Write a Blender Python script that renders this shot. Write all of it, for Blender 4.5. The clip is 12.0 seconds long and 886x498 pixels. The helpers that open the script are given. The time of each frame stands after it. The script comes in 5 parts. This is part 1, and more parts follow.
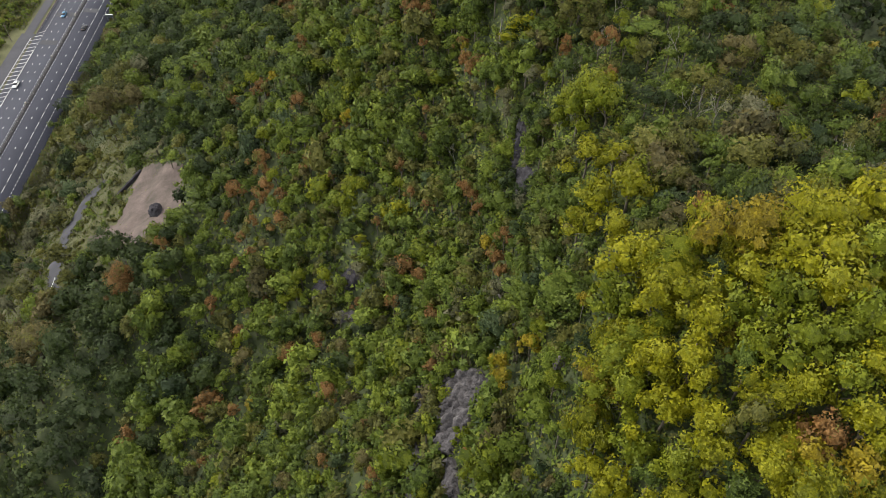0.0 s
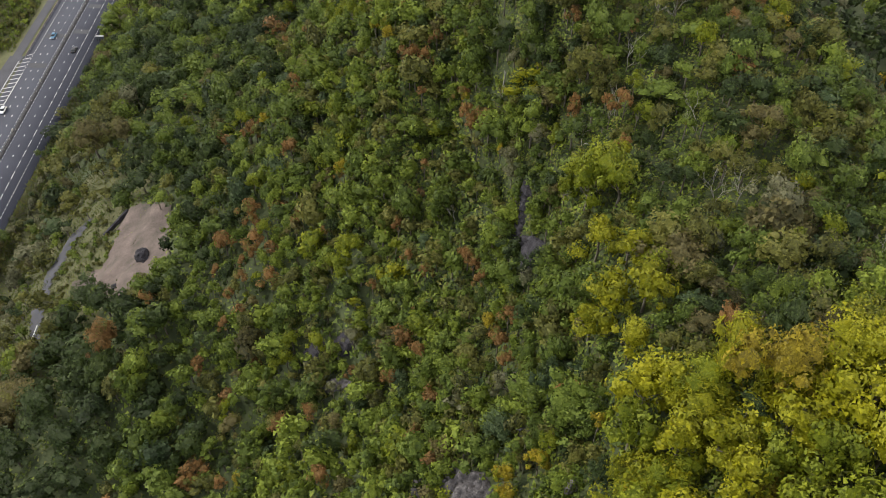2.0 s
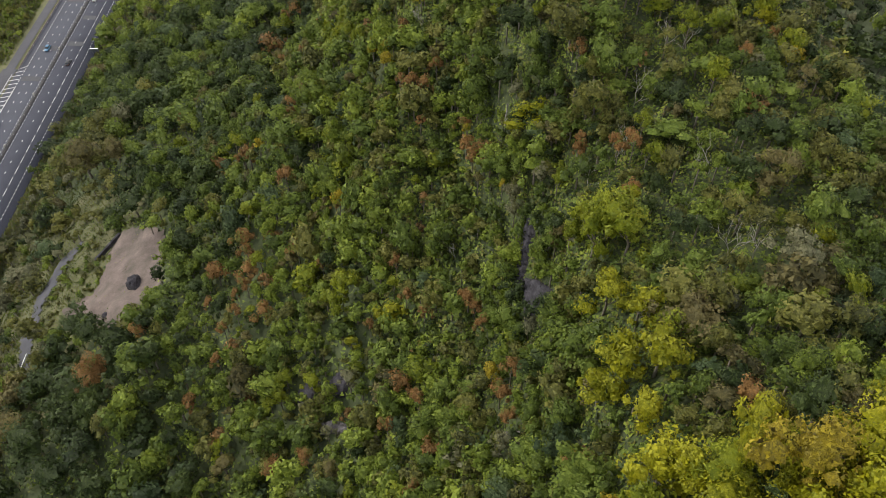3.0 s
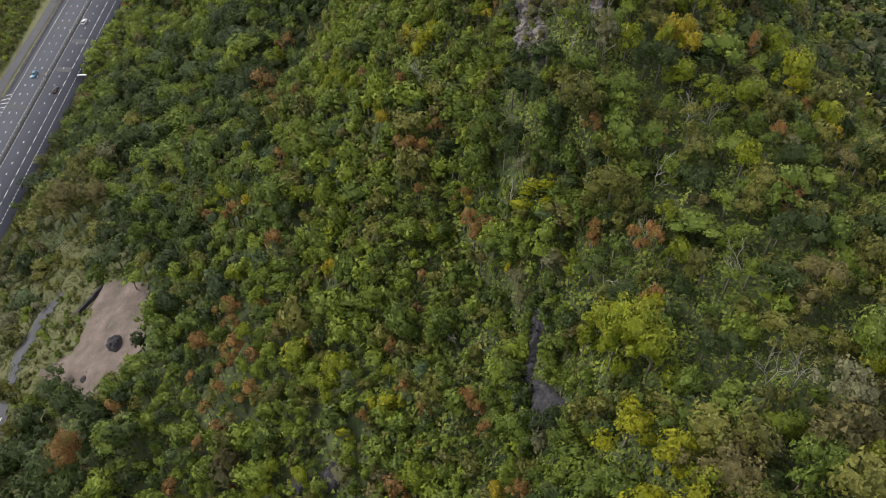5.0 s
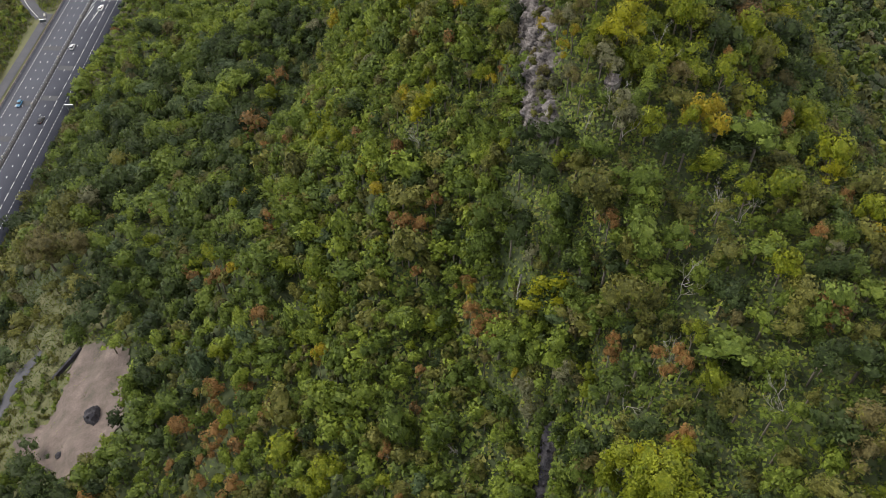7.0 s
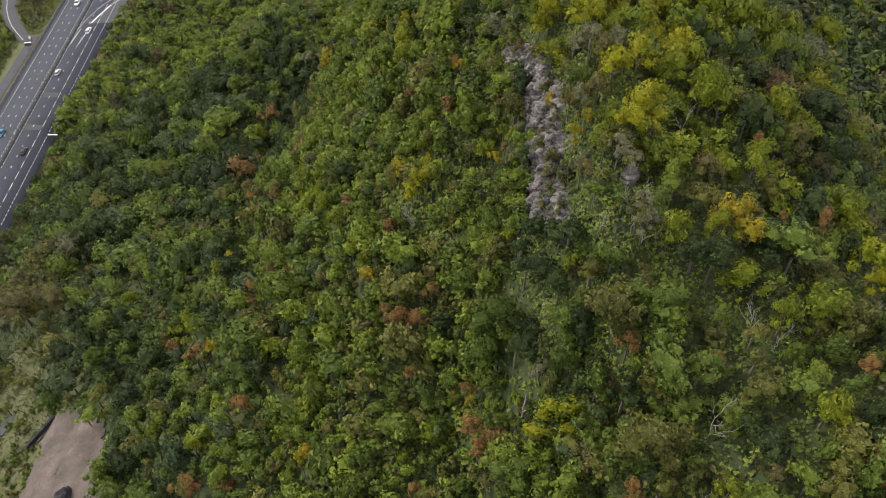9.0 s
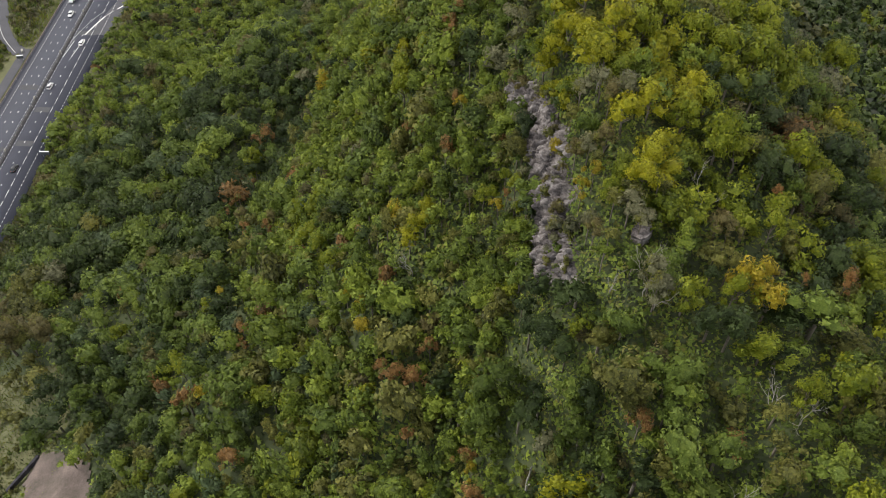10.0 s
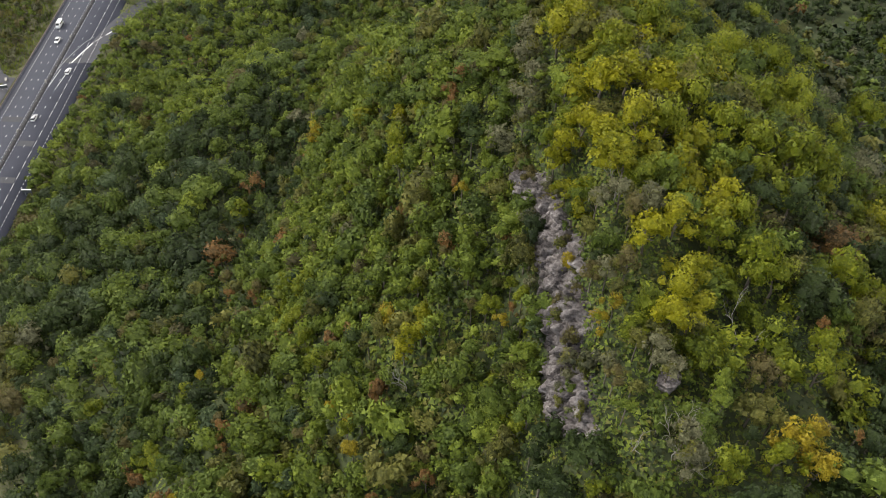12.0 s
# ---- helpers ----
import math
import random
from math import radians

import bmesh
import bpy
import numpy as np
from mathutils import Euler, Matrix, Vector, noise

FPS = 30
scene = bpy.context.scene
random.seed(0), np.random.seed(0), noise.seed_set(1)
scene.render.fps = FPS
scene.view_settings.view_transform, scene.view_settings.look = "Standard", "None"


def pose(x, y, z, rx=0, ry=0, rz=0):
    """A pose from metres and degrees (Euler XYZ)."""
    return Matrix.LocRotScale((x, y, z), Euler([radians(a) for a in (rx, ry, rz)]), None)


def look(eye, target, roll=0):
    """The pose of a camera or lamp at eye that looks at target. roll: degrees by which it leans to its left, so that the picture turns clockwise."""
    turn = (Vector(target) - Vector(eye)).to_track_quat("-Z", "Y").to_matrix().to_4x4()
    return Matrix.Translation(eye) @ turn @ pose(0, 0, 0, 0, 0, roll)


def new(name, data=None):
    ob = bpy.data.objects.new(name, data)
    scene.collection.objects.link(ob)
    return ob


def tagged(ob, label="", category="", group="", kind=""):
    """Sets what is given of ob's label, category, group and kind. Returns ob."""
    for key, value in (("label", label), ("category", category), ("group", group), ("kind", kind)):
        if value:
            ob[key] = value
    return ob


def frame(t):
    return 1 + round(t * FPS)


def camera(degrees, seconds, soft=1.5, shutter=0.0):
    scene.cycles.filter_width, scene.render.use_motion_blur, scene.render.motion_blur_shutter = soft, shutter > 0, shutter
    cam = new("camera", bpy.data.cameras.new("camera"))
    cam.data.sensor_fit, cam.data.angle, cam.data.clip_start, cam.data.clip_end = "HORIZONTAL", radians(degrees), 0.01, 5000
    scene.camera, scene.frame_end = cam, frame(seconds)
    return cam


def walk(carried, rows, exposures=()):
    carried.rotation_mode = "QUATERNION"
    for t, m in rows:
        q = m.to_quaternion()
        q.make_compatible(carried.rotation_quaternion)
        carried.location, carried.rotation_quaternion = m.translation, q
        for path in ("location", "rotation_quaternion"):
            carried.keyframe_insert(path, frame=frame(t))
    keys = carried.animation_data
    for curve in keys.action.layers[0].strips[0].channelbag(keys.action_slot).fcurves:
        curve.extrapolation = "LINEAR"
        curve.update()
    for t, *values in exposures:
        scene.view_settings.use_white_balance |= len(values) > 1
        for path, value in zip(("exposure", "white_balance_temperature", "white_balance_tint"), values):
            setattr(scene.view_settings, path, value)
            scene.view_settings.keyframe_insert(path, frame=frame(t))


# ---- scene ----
cam = camera(57.0, 12.0, 0.84)
EYE, TILT = 210.0, -48.64
ROWS = [
    (0.0, 0.0, 0.0, 0.0, 0.0, 0.0, 0.0),
    (0.5, 0.018, 2.079, 2.755, -0.005, 0.005, 0.0),
    (1.0, 0.046, 4.416, 5.695, -0.009, 0.009, 0.01),
    (1.5, 0.046, 6.97, 8.819, -0.014, 0.019, 0.02),
    (2.0, 0.055, 9.663, 12.044, -0.014, 0.037, 0.01),
    (2.5, 0.065, 12.455, 15.417, -0.019, 0.047, 0.0),
    (3.0, 0.083, 15.286, 18.863, -0.014, 0.051, -0.0),
    (5.0, 0.221, 27.404, 32.999, 0.037, 0.037, -0.01),
    (5.5, 0.24, 30.513, 36.602, 0.051, 0.033, -0.01),
    (6.0, 0.249, 33.621, 40.26, 0.056, 0.033, -0.02),
    (6.5, 0.258, 36.73, 43.983, 0.065, 0.033, -0.01),
    (7.0, 0.276, 39.859, 47.688, 0.065, 0.037, -0.03),
    (9.0, 0.728, 52.808, 62.478, 0.079, -0.028, -0.19),
    (9.5, 0.802, 56.174, 66.247, 0.079, -0.047, -0.23),
    (10.0, 0.857, 59.501, 70.126, 0.079, -0.047, -0.28),
    (10.5, 0.894, 62.728, 74.098, 0.084, -0.047, -0.31),
    (11.0, 0.949, 65.956, 78.042, 0.088, -0.037, -0.35),
    (11.5, 0.995, 69.243, 81.903, 0.088, -0.023, -0.39),
    (12.0, 1.06, 72.589, 85.718, 0.093, -0.009, -0.42),
]
walk(cam, [(t, pose(0, 0, EYE, TILT, 0, 0) @ pose(x, y, z, 90 + pitch, roll, yaw)) for t, x, y, z, yaw, pitch, roll in ROWS])

# ---- world and light: a bright overcast sky ----
world = bpy.data.worlds.new("overcast_sky")
scene.world = world
world.use_nodes = True
wn = world.node_tree
sky = wn.nodes.new("ShaderNodeTexSky")
sky.sky_type, sky.sun_disc = "NISHITA", False
sky.sun_elevation, sky.sun_rotation = radians(43), radians(60)
sky.air_density, sky.dust_density, sky.ozone_density = 1.0, 5.0, 1.0
grey = wn.nodes.new("ShaderNodeMixRGB")
grey.inputs[0].default_value = 0.6
grey.inputs[2].default_value = (7.2, 7.4, 7.5, 1)
wn.links.new(sky.outputs[0], grey.inputs[1])
wn.links.new(grey.outputs[0], wn.nodes["Background"].inputs[0])
wn.nodes["Background"].inputs[1].default_value = 0.15
sun = new("sun", bpy.data.lights.new("sun", "SUN"))
sun.data.energy, sun.data.angle, sun.data.color = 2.5, radians(24), (1.0, 0.93, 0.8)
sun.matrix_basis = look((-205, 145, 240), (0, 60, 60))
scene.view_settings.exposure = 0.67

# ---- materials ----
def node_material(name):
    m = bpy.data.materials.new(name)
    m.use_nodes = True
    nt = m.node_tree
    return m, nt, nt.nodes["Principled BSDF"]


def ramp_node(nt, stops):
    r = nt.nodes.new("ShaderNodeValToRGB")
    e = r.color_ramp.elements
    while len(e) < len(stops):
        e.new(0.5)
    for k, (p, c) in enumerate(stops):
        e[k].position, e[k].color = p, (*c, 1)
    return r


def math_node(nt, op, a, b):
    n = nt.nodes.new("ShaderNodeMath")
    n.operation = op
    for k, v in enumerate((a, b)):
        if isinstance(v, (int, float)):
            n.inputs[k].default_value = v
        else:
            nt.links.new(v, n.inputs[k])
    return n.outputs[0]


def noise_node(nt, scale, detail=4, rough=0.6, coords="Object"):
    co = nt.nodes.new("ShaderNodeTexCoord")
    n = nt.nodes.new("ShaderNodeTexNoise")
    n.inputs["Scale"].default_value, n.inputs["Detail"].default_value, n.inputs["Roughness"].default_value = scale, detail, rough
    nt.links.new(co.outputs[coords], n.inputs["Vector"])
    return n.outputs[0]


def leaf_material(name, dark, mid, light, gloss=0.55):
    """Leaves: each leaf spray and each tree differs a little; light shines through."""
    m, nt, b = node_material(name)
    geo = nt.nodes.new("ShaderNodeNewGeometry")
    att = nt.nodes.new("ShaderNodeAttribute")
    att.attribute_name = "tint"
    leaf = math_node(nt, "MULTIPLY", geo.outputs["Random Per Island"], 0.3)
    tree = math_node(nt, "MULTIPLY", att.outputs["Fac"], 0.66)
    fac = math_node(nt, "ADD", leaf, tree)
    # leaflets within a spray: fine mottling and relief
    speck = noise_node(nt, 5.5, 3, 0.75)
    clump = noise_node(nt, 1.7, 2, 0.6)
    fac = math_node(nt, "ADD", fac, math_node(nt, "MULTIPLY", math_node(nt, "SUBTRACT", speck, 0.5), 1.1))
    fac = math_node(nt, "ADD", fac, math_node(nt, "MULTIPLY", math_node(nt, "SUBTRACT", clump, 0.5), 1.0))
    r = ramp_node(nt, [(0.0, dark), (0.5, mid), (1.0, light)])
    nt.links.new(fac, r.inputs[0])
    nt.links.new(r.outputs[0], b.inputs["Base Color"])
    bp = nt.nodes.new("ShaderNodeBump")
    bp.inputs["Strength"].default_value, bp.inputs["Distance"].default_value = 0.6, 0.1
    nt.links.new(speck, bp.inputs["Height"])
    # a spray's many leaflets face the way its clump swells
    out = nt.nodes.new("ShaderNodeAttribute")
    out.attribute_name = "outward"
    turn = nt.nodes.new("ShaderNodeVectorTransform")
    turn.vector_type, turn.convert_from, turn.convert_to = "NORMAL", "OBJECT", "WORLD"
    nt.links.new(out.outputs["Vector"], turn.inputs[0])
    nt.links.new(turn.outputs[0], bp.inputs["Normal"])
    nt.links.new(bp.outputs[0], b.inputs["Normal"])
    b.inputs["Roughness"].default_value = gloss
    b.inputs["Specular IOR Level"].default_value = 0.24
    tr = nt.nodes.new("ShaderNodeBsdfTranslucent")
    nt.links.new(r.outputs[0], tr.inputs[0])
    nt.links.new(bp.outputs[0], tr.inputs["Normal"])
    mix = nt.nodes.new("ShaderNodeMixShader")
    mix.inputs[0].default_value = 0.34
    nt.links.new(b.outputs[0], mix.inputs[1])
    nt.links.new(tr.outputs[0], mix.inputs[2])
    nt.links.new(mix.outputs[0], nt.nodes["Material Output"].inputs[0])
    return m


def rough_material(name, stops, scale, rough=0.9, bump=0.3, fine=None, metal=0.0, coords="Object", dist=0.1):
    m, nt, b = node_material(name)
    n1 = noise_node(nt, scale, 6, 0.65, coords)
    n2 = noise_node(nt, fine or scale * 9, 5, 0.7, coords)
    f = math_node(nt, "ADD", math_node(nt, "MULTIPLY", n1, 0.65), math_node(nt, "MULTIPLY", n2, 0.35))
    r = ramp_node(nt, stops)
    nt.links.new(f, r.inputs[0])
    nt.links.new(r.outputs[0], b.inputs["Base Color"])
    b.inputs["Roughness"].default_value, b.inputs["Metallic"].default_value = rough, metal
    if bump:
        bp = nt.nodes.new("ShaderNodeBump")
        bp.inputs["Strength"].default_value, bp.inputs["Distance"].default_value = bump, dist
        nt.links.new(n2, bp.inputs["Height"])
        nt.links.new(bp.outputs[0], b.inputs["Normal"])
    return m


LEAVES = {
    "dark": leaf_material("dark_green_leaves", (0.014, 0.025, 0.006), (0.039, 0.06, 0.013), (0.077, 0.107, 0.022)),
    "green": leaf_material("green_leaves", (0.036, 0.055, 0.009), (0.096, 0.136, 0.018), (0.182, 0.229, 0.034)),
    "teal": leaf_material("blue_green_leaves", (0.022, 0.04, 0.014), (0.062, 0.092, 0.034), (0.12, 0.16, 0.062)),
    "bright": leaf_material("bright_green_leaves", (0.054, 0.078, 0.01), (0.142, 0.187, 0.02), (0.245, 0.295, 0.034)),
    "olive": leaf_material("olive_leaves", (0.036, 0.042, 0.010), (0.12, 0.122, 0.024), (0.21, 0.2, 0.042)),
    "yellow": leaf_material("yellow_green_leaves", (0.08, 0.097, 0.004), (0.204, 0.208, 0.006), (0.355, 0.334, 0.01)),
    "lime": leaf_material("lime_green_leaves", (0.062, 0.086, 0.006), (0.148, 0.178, 0.009), (0.27, 0.288, 0.016)),
    "gold": leaf_material("golden_leaves", (0.09, 0.075, 0.012), (0.27, 0.21, 0.014), (0.44, 0.34, 0.022)),
    "rust": leaf_material("rust_brown_leaves", (0.06, 0.044, 0.014), (0.195, 0.108, 0.034), (0.34, 0.178, 0.06)),
    "brown": leaf_material("dull_brown_leaves", (0.035, 0.036, 0.013), (0.105, 0.092, 0.031), (0.18, 0.148, 0.052)),
    "grey": leaf_material("dry_grey_green_leaves", (0.05, 0.055, 0.028), (0.13, 0.13, 0.064), (0.22, 0.21, 0.115)),
}
BARK = rough_material("grey_brown_bark", [(0.25, (0.06, 0.05, 0.04)), (0.75, (0.2, 0.17, 0.13))], 3.0)
PALE_BARK = rough_material("bleached_bark", [(0.3, (0.15, 0.137, 0.118)), (0.7, (0.36, 0.335, 0.295))], 3.0)
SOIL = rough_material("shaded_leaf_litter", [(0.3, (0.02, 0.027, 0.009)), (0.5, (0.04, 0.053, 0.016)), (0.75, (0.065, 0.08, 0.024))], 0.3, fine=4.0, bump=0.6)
GRASS_SOIL = rough_material("rough_grass_ground", [(0.25, (0.042, 0.046, 0.018)), (0.5, (0.085, 0.088, 0.034)), (0.75, (0.14, 0.122, 0.06))], 0.12, fine=2.5, bump=0.6)
ROCK = rough_material("weathered_basalt", [(0.39, (0.026, 0.022, 0.024)), (0.47, (0.11, 0.094, 0.092)), (0.55, (0.215, 0.19, 0.184)), (0.67, (0.4, 0.37, 0.355))], 0.35, fine=2.2, bump=1.0, dist=0.5)
GREY_ROCK = rough_material("lichened_grey_rock", [(0.38, (0.016, 0.014, 0.016)), (0.48, (0.05, 0.045, 0.048)), (0.57, (0.1, 0.091, 0.094)), (0.68, (0.24, 0.225, 0.22))], 0.5, fine=2.4, bump=1.0, dist=0.4)
DARK_ROCK = rough_material("dark_wet_basalt", [(0.34, (0.008, 0.007, 0.01)), (0.5, (0.028, 0.025, 0.032)), (0.6, (0.055, 0.05, 0.058)), (0.7, (0.15, 0.14, 0.14))], 0.6, fine=3.0, bump=1.0, dist=0.4)
ASPHALT = rough_material("worn_asphalt", [(0.3, (0.027, 0.029, 0.042)), (0.7, (0.041, 0.044, 0.061))], 0.08, fine=6.0, bump=0.15, dist=0.02)
OLD_ASPHALT = rough_material("old_pale_asphalt", [(0.3, (0.038, 0.038, 0.045)), (0.7, (0.064, 0.063, 0.073))], 0.15, fine=5.0, bump=0.2, dist=0.03)
PAINT = rough_material("road_paint", [(0.3, (0.34, 0.34, 0.33)), (0.7, (0.62, 0.62, 0.6))], 0.7, rough=0.6, bump=0.0)
CONCRETE = rough_material("stained_concrete", [(0.3, (0.2, 0.19, 0.17)), (0.7, (0.4, 0.38, 0.34))], 0.6, bump=0.2)
STEEL = rough_material("galvanised_steel", [(0.3, (0.3, 0.3, 0.3)), (0.7, (0.5, 0.5, 0.5))], 2.0, rough=0.45, metal=0.8, bump=0.0)
DRY = rough_material("dry_mown_ground", [(0.34, (0.045, 0.041, 0.028)), (0.46, (0.086, 0.066, 0.055)), (0.56, (0.118, 0.088, 0.077)), (0.68, (0.17, 0.132, 0.115))], 0.22, fine=2.4, bump=0.5)

# ---- the lie of the land ----
SLOPE_X = (-150, -141, -128, -110, -93, -80, -62, -45, -20, -2, 7, 12, 16, 20, 24, 30, 42, 60, 74, 90, 130, 180, 260)
SLOPE_Z = (0, 2, 13, 27, 36, 48, 61, 73, 90, 105, 113, 118.5, 125, 131, 135, 137, 138, 131, 119, 95, 54, 46, 40)
HILL_X = (-125, -98, -70, -42, -15, 10, 38, 65)
HILL_Y = (50, 85, 120, 155, 190, 225, 260, 300, 350, 410)
HILLS = (
    (-0.0, 0.7, 2.8, 7.9, 4.1, 7.6, 4.3, 5.4, 6.2, 1.9),
    (0.3, 12.5, 6.4, 4.5, 4.2, 9.2, -2.5, -2.6, 4.2, 3.2),
    (-2.4, -6.0, 7.0, -2.2, 1.5, -2.4, -4.0, -3.9, 4.0, -1.2),
    (-0.1, -10.1, -3.1, 5.4, 4.3, -3.5, -14.7, -16.3, 1.3, 0.0),
    (0.7, -7.5, 0.2, 1.7, 9.0, 4.6, 7.3, 3.0, 1.5, 0.0),
    (5.8, -0.8, -6.3, 7.8, 8.5, 10.8, 0.9, -15.3, -0.2, -0.0),
    (9.5, -2.5, -2.5, -0.5, 3.5, -3.3, -4.5, -11.6, -0.2, -0.0),
    (13.1, 8.0, 5.2, -3.2, -1.7, -3.9, -14.8, -12.8, 0.0, -0.0),
)
FOLDS = (
    (-0.5, -1.0, 0.9, 3.4, 0.1, -1.8, -1.3, 2.3, -0.2, 1.9),
    (-0.1, -0.6, -0.6, 1.3, -2.4, 3.4, 2.8, 0.6, -3.1, -2.6),
    (0.2, -0.2, 1.7, -1.5, 0.9, 0.7, -0.8, 1.6, 2.4, -0.4),
    (0.8, -1.5, 0.3, 1.4, 1.0, -3.0, 1.2, 2.2, 0.2, 0.3),
    (1.5, 0.4, -1.3, -1.5, -1.1, -1.1, -2.9, -2.3, -0.6, -0.1),
    (2.1, -1.3, 1.6, -0.8, 0.3, 0.5, 0.2, -1.2, -2.6, -0.3),
    (-0.6, -0.5, -0.8, 4.5, 3.0, -1.8, 1.2, 1.1, -0.6, -0.1),
    (-0.8, 1.1, 1.1, -5.8, 1.6, -0.3, 1.8, 0.2, -0.0, -0.0),
    (2.3, -3.3, 0.8, 1.8, -1.3, -2.9, 0.1, -0.1, -0.1, -0.4),
    (0.7, 0.2, -1.3, 1.2, 2.3, 2.3, 0.1, -0.1, -0.8, -2.6),
)
CANOPY = 4.0


def road_x(y):
    """The right edge line of the motorway."""
    return -161.3 + 0.018 * np.asarray(y, float)


def canopy(x, y):
    """Height of the tree tops."""
    x, y = np.asarray(x, float), np.asarray(y, float)
    t = np.clip((y - 270) / 150, 0, 1)
    z = np.interp(x, SLOPE_X, SLOPE_Z) * (1 - 0.8 * t * t * (3 - 2 * t))
    for a, row in zip(HILL_X, HILLS):
        for b, h in zip(HILL_Y, row):
            z = z + h * np.exp(-((x - a) / 19) ** 2 - ((y - b) / 26) ** 2)
    # folds of the slope, along its fall
    for k, row in enumerate(FOLDS):
        for j, h in enumerate(row):
            z = z + h * np.exp(-((x + 66 - 9.5 * k) / 7.5) ** 2 - ((y - 70 - 26 * j) / 20) ** 2)
    # a gully below a sharp spur
    z = z - 8 * np.exp(-((x + 45) / 8) ** 2 - ((y - 282) / 30) ** 2) + 5 * np.exp(-((x + 27) / 7) ** 2 - ((y - 275) / 34) ** 2)
    return z


def land(x, y):
    """Height of the bare ground: the ridge and its slope, flat along the motorway and beyond."""
    x, y = np.asarray(x, float), np.asarray(y, float)
    z = canopy(x, y) - CANOPY + 3.6 * np.exp(-((x + 92) / 17) ** 4 - ((y - 160) / 30) ** 4)
    z = z + 0.5 * np.sin(x * 0.55 + 1.3 * np.sin(y * 0.31)) + 0.4 * np.sin(y * 0.47 + x * 0.22)
    roll = np.clip((-48 - x) / 20, 0, 1) * np.clip((y - 205) / 20, 0, 1)
    z = z + 1.7 * roll * np.sin(x * 0.24 + 1.7 * np.sin(y * 0.11)) * np.sin(y * 0.19 + 1.1 * np.sin(x * 0.13))
    fade = np.clip((road_x(y) + 26 - x) / -16 + 1, 0, 1)
    fade = fade * fade * (3 - 2 * fade)
    far = np.clip((np.hypot(x - 0, (y - 200) * 0.6) - 260) / 400, 0, 1)
    z = z * (1 - far) + 12 * far * np.clip((x + 140) / 100, 0, 1)
    return np.maximum(z, 0) * fade - 0.2


def mesh_object(name, verts, quads, mats, mat_index=None, tint=None, parent=None, smooth=False, outward=None):
    """One mesh from arrays of vertices and faces that all have three or four corners."""
    me = bpy.data.meshes.new(name)
    verts, quads = np.asarray(verts, np.float32), np.asarray(quads, np.int32)
    me.vertices.add(len(verts))
    me.vertices.foreach_set("co", verts.ravel())
    me.loops.add(quads.size)
    me.loops.foreach_set("vertex_index", quads.ravel())
    me.polygons.add(len(quads))
    me.polygons.foreach_set("loop_start", np.arange(0, quads.size, quads.shape[1], dtype=np.int32))
    for m in mats:
        me.materials.append(m)
    if mat_index is not None:
        me.polygons.foreach_set("material_index", np.asarray(mat_index, np.int32))
    if smooth:
        me.polygons.foreach_set("use_smooth", np.ones(len(quads), bool))
    if tint is not None:
        me.attributes.new("tint", "FLOAT", "FACE").data.foreach_set("value", np.asarray(tint, np.float32))
    if outward is not None:
        me.attributes.new("outward", "FLOAT_VECTOR", "FACE").data.foreach_set("vector", np.asarray(outward, np.float32).ravel())
    me.update(calc_edges=True)
    ob = new(name, me)
    if parent:
        ob.parent = parent
    return ob


def part(name, bm, material, parent=None, label=""):
    me = bpy.data.meshes.new(name)
    bm.to_mesh(me)
    bm.free()
    me.materials.append(material)
    ob = new(name, me)
    if parent:
        ob.parent = parent
    return tagged(ob, label)


def box_into(bm, cx, cy, cz, sx, sy, sz, turn=0.0, bevel=0.0):
    m = Matrix.LocRotScale((cx, cy, cz), Euler((0, 0, turn)), (sx, sy, sz))
    made = bmesh.ops.create_cube(bm, size=1, matrix=m)
    if bevel:
        edges = {e for v in made["verts"] for e in v.link_edges}
        bmesh.ops.bevel(bm, geom=list(edges), offset=bevel, segments=2, affect="EDGES", profile=0.6)


def grid_quads(nx, ny):
    i, j = np.meshgrid(np.arange(nx - 1), np.arange(ny - 1), indexing="ij")
    a = (i * ny + j).ravel()
    return np.stack([a, a + ny, a + ny + 1, a + 1], 1)


def in_shape(px, py, shape):
    """Which points lie inside a closed outline on the plan."""
    inside = np.zeros(np.shape(px), bool)
    for (x0, y0), (x1, y1) in zip(shape, shape[1:] + shape[:1]):
        cut = ((y0 > py) != (y1 > py)) & (px < (x1 - x0) * (py - y0) / (y1 - y0 + 1e-9) + x0)
        inside ^= cut
    return inside


# ground: one sheet to the horizon
gx = np.concatenate([-np.geomspace(4000, 215, 26), np.arange(-210, 150, 2.5), np.geomspace(150, 4000, 30)])
gy = np.concatenate([-np.geomspace(4000, 30, 26), np.arange(-20, 480, 2.5), np.geomspace(480, 4500, 30)])
GX, GY = np.meshgrid(gx, gy, indexing="ij")
gverts = np.stack([GX, GY, land(GX, GY)], -1).reshape(-1, 3)
gq = grid_quads(len(gx), len(gy))
cx, cy = gverts[gq].mean(1)[:, :2].T
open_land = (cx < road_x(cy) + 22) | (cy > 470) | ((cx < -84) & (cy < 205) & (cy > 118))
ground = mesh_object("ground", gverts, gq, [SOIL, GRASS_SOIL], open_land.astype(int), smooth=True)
tagged(ground, "hillside soil with leaf litter and rough grass", "ground", kind="structure")

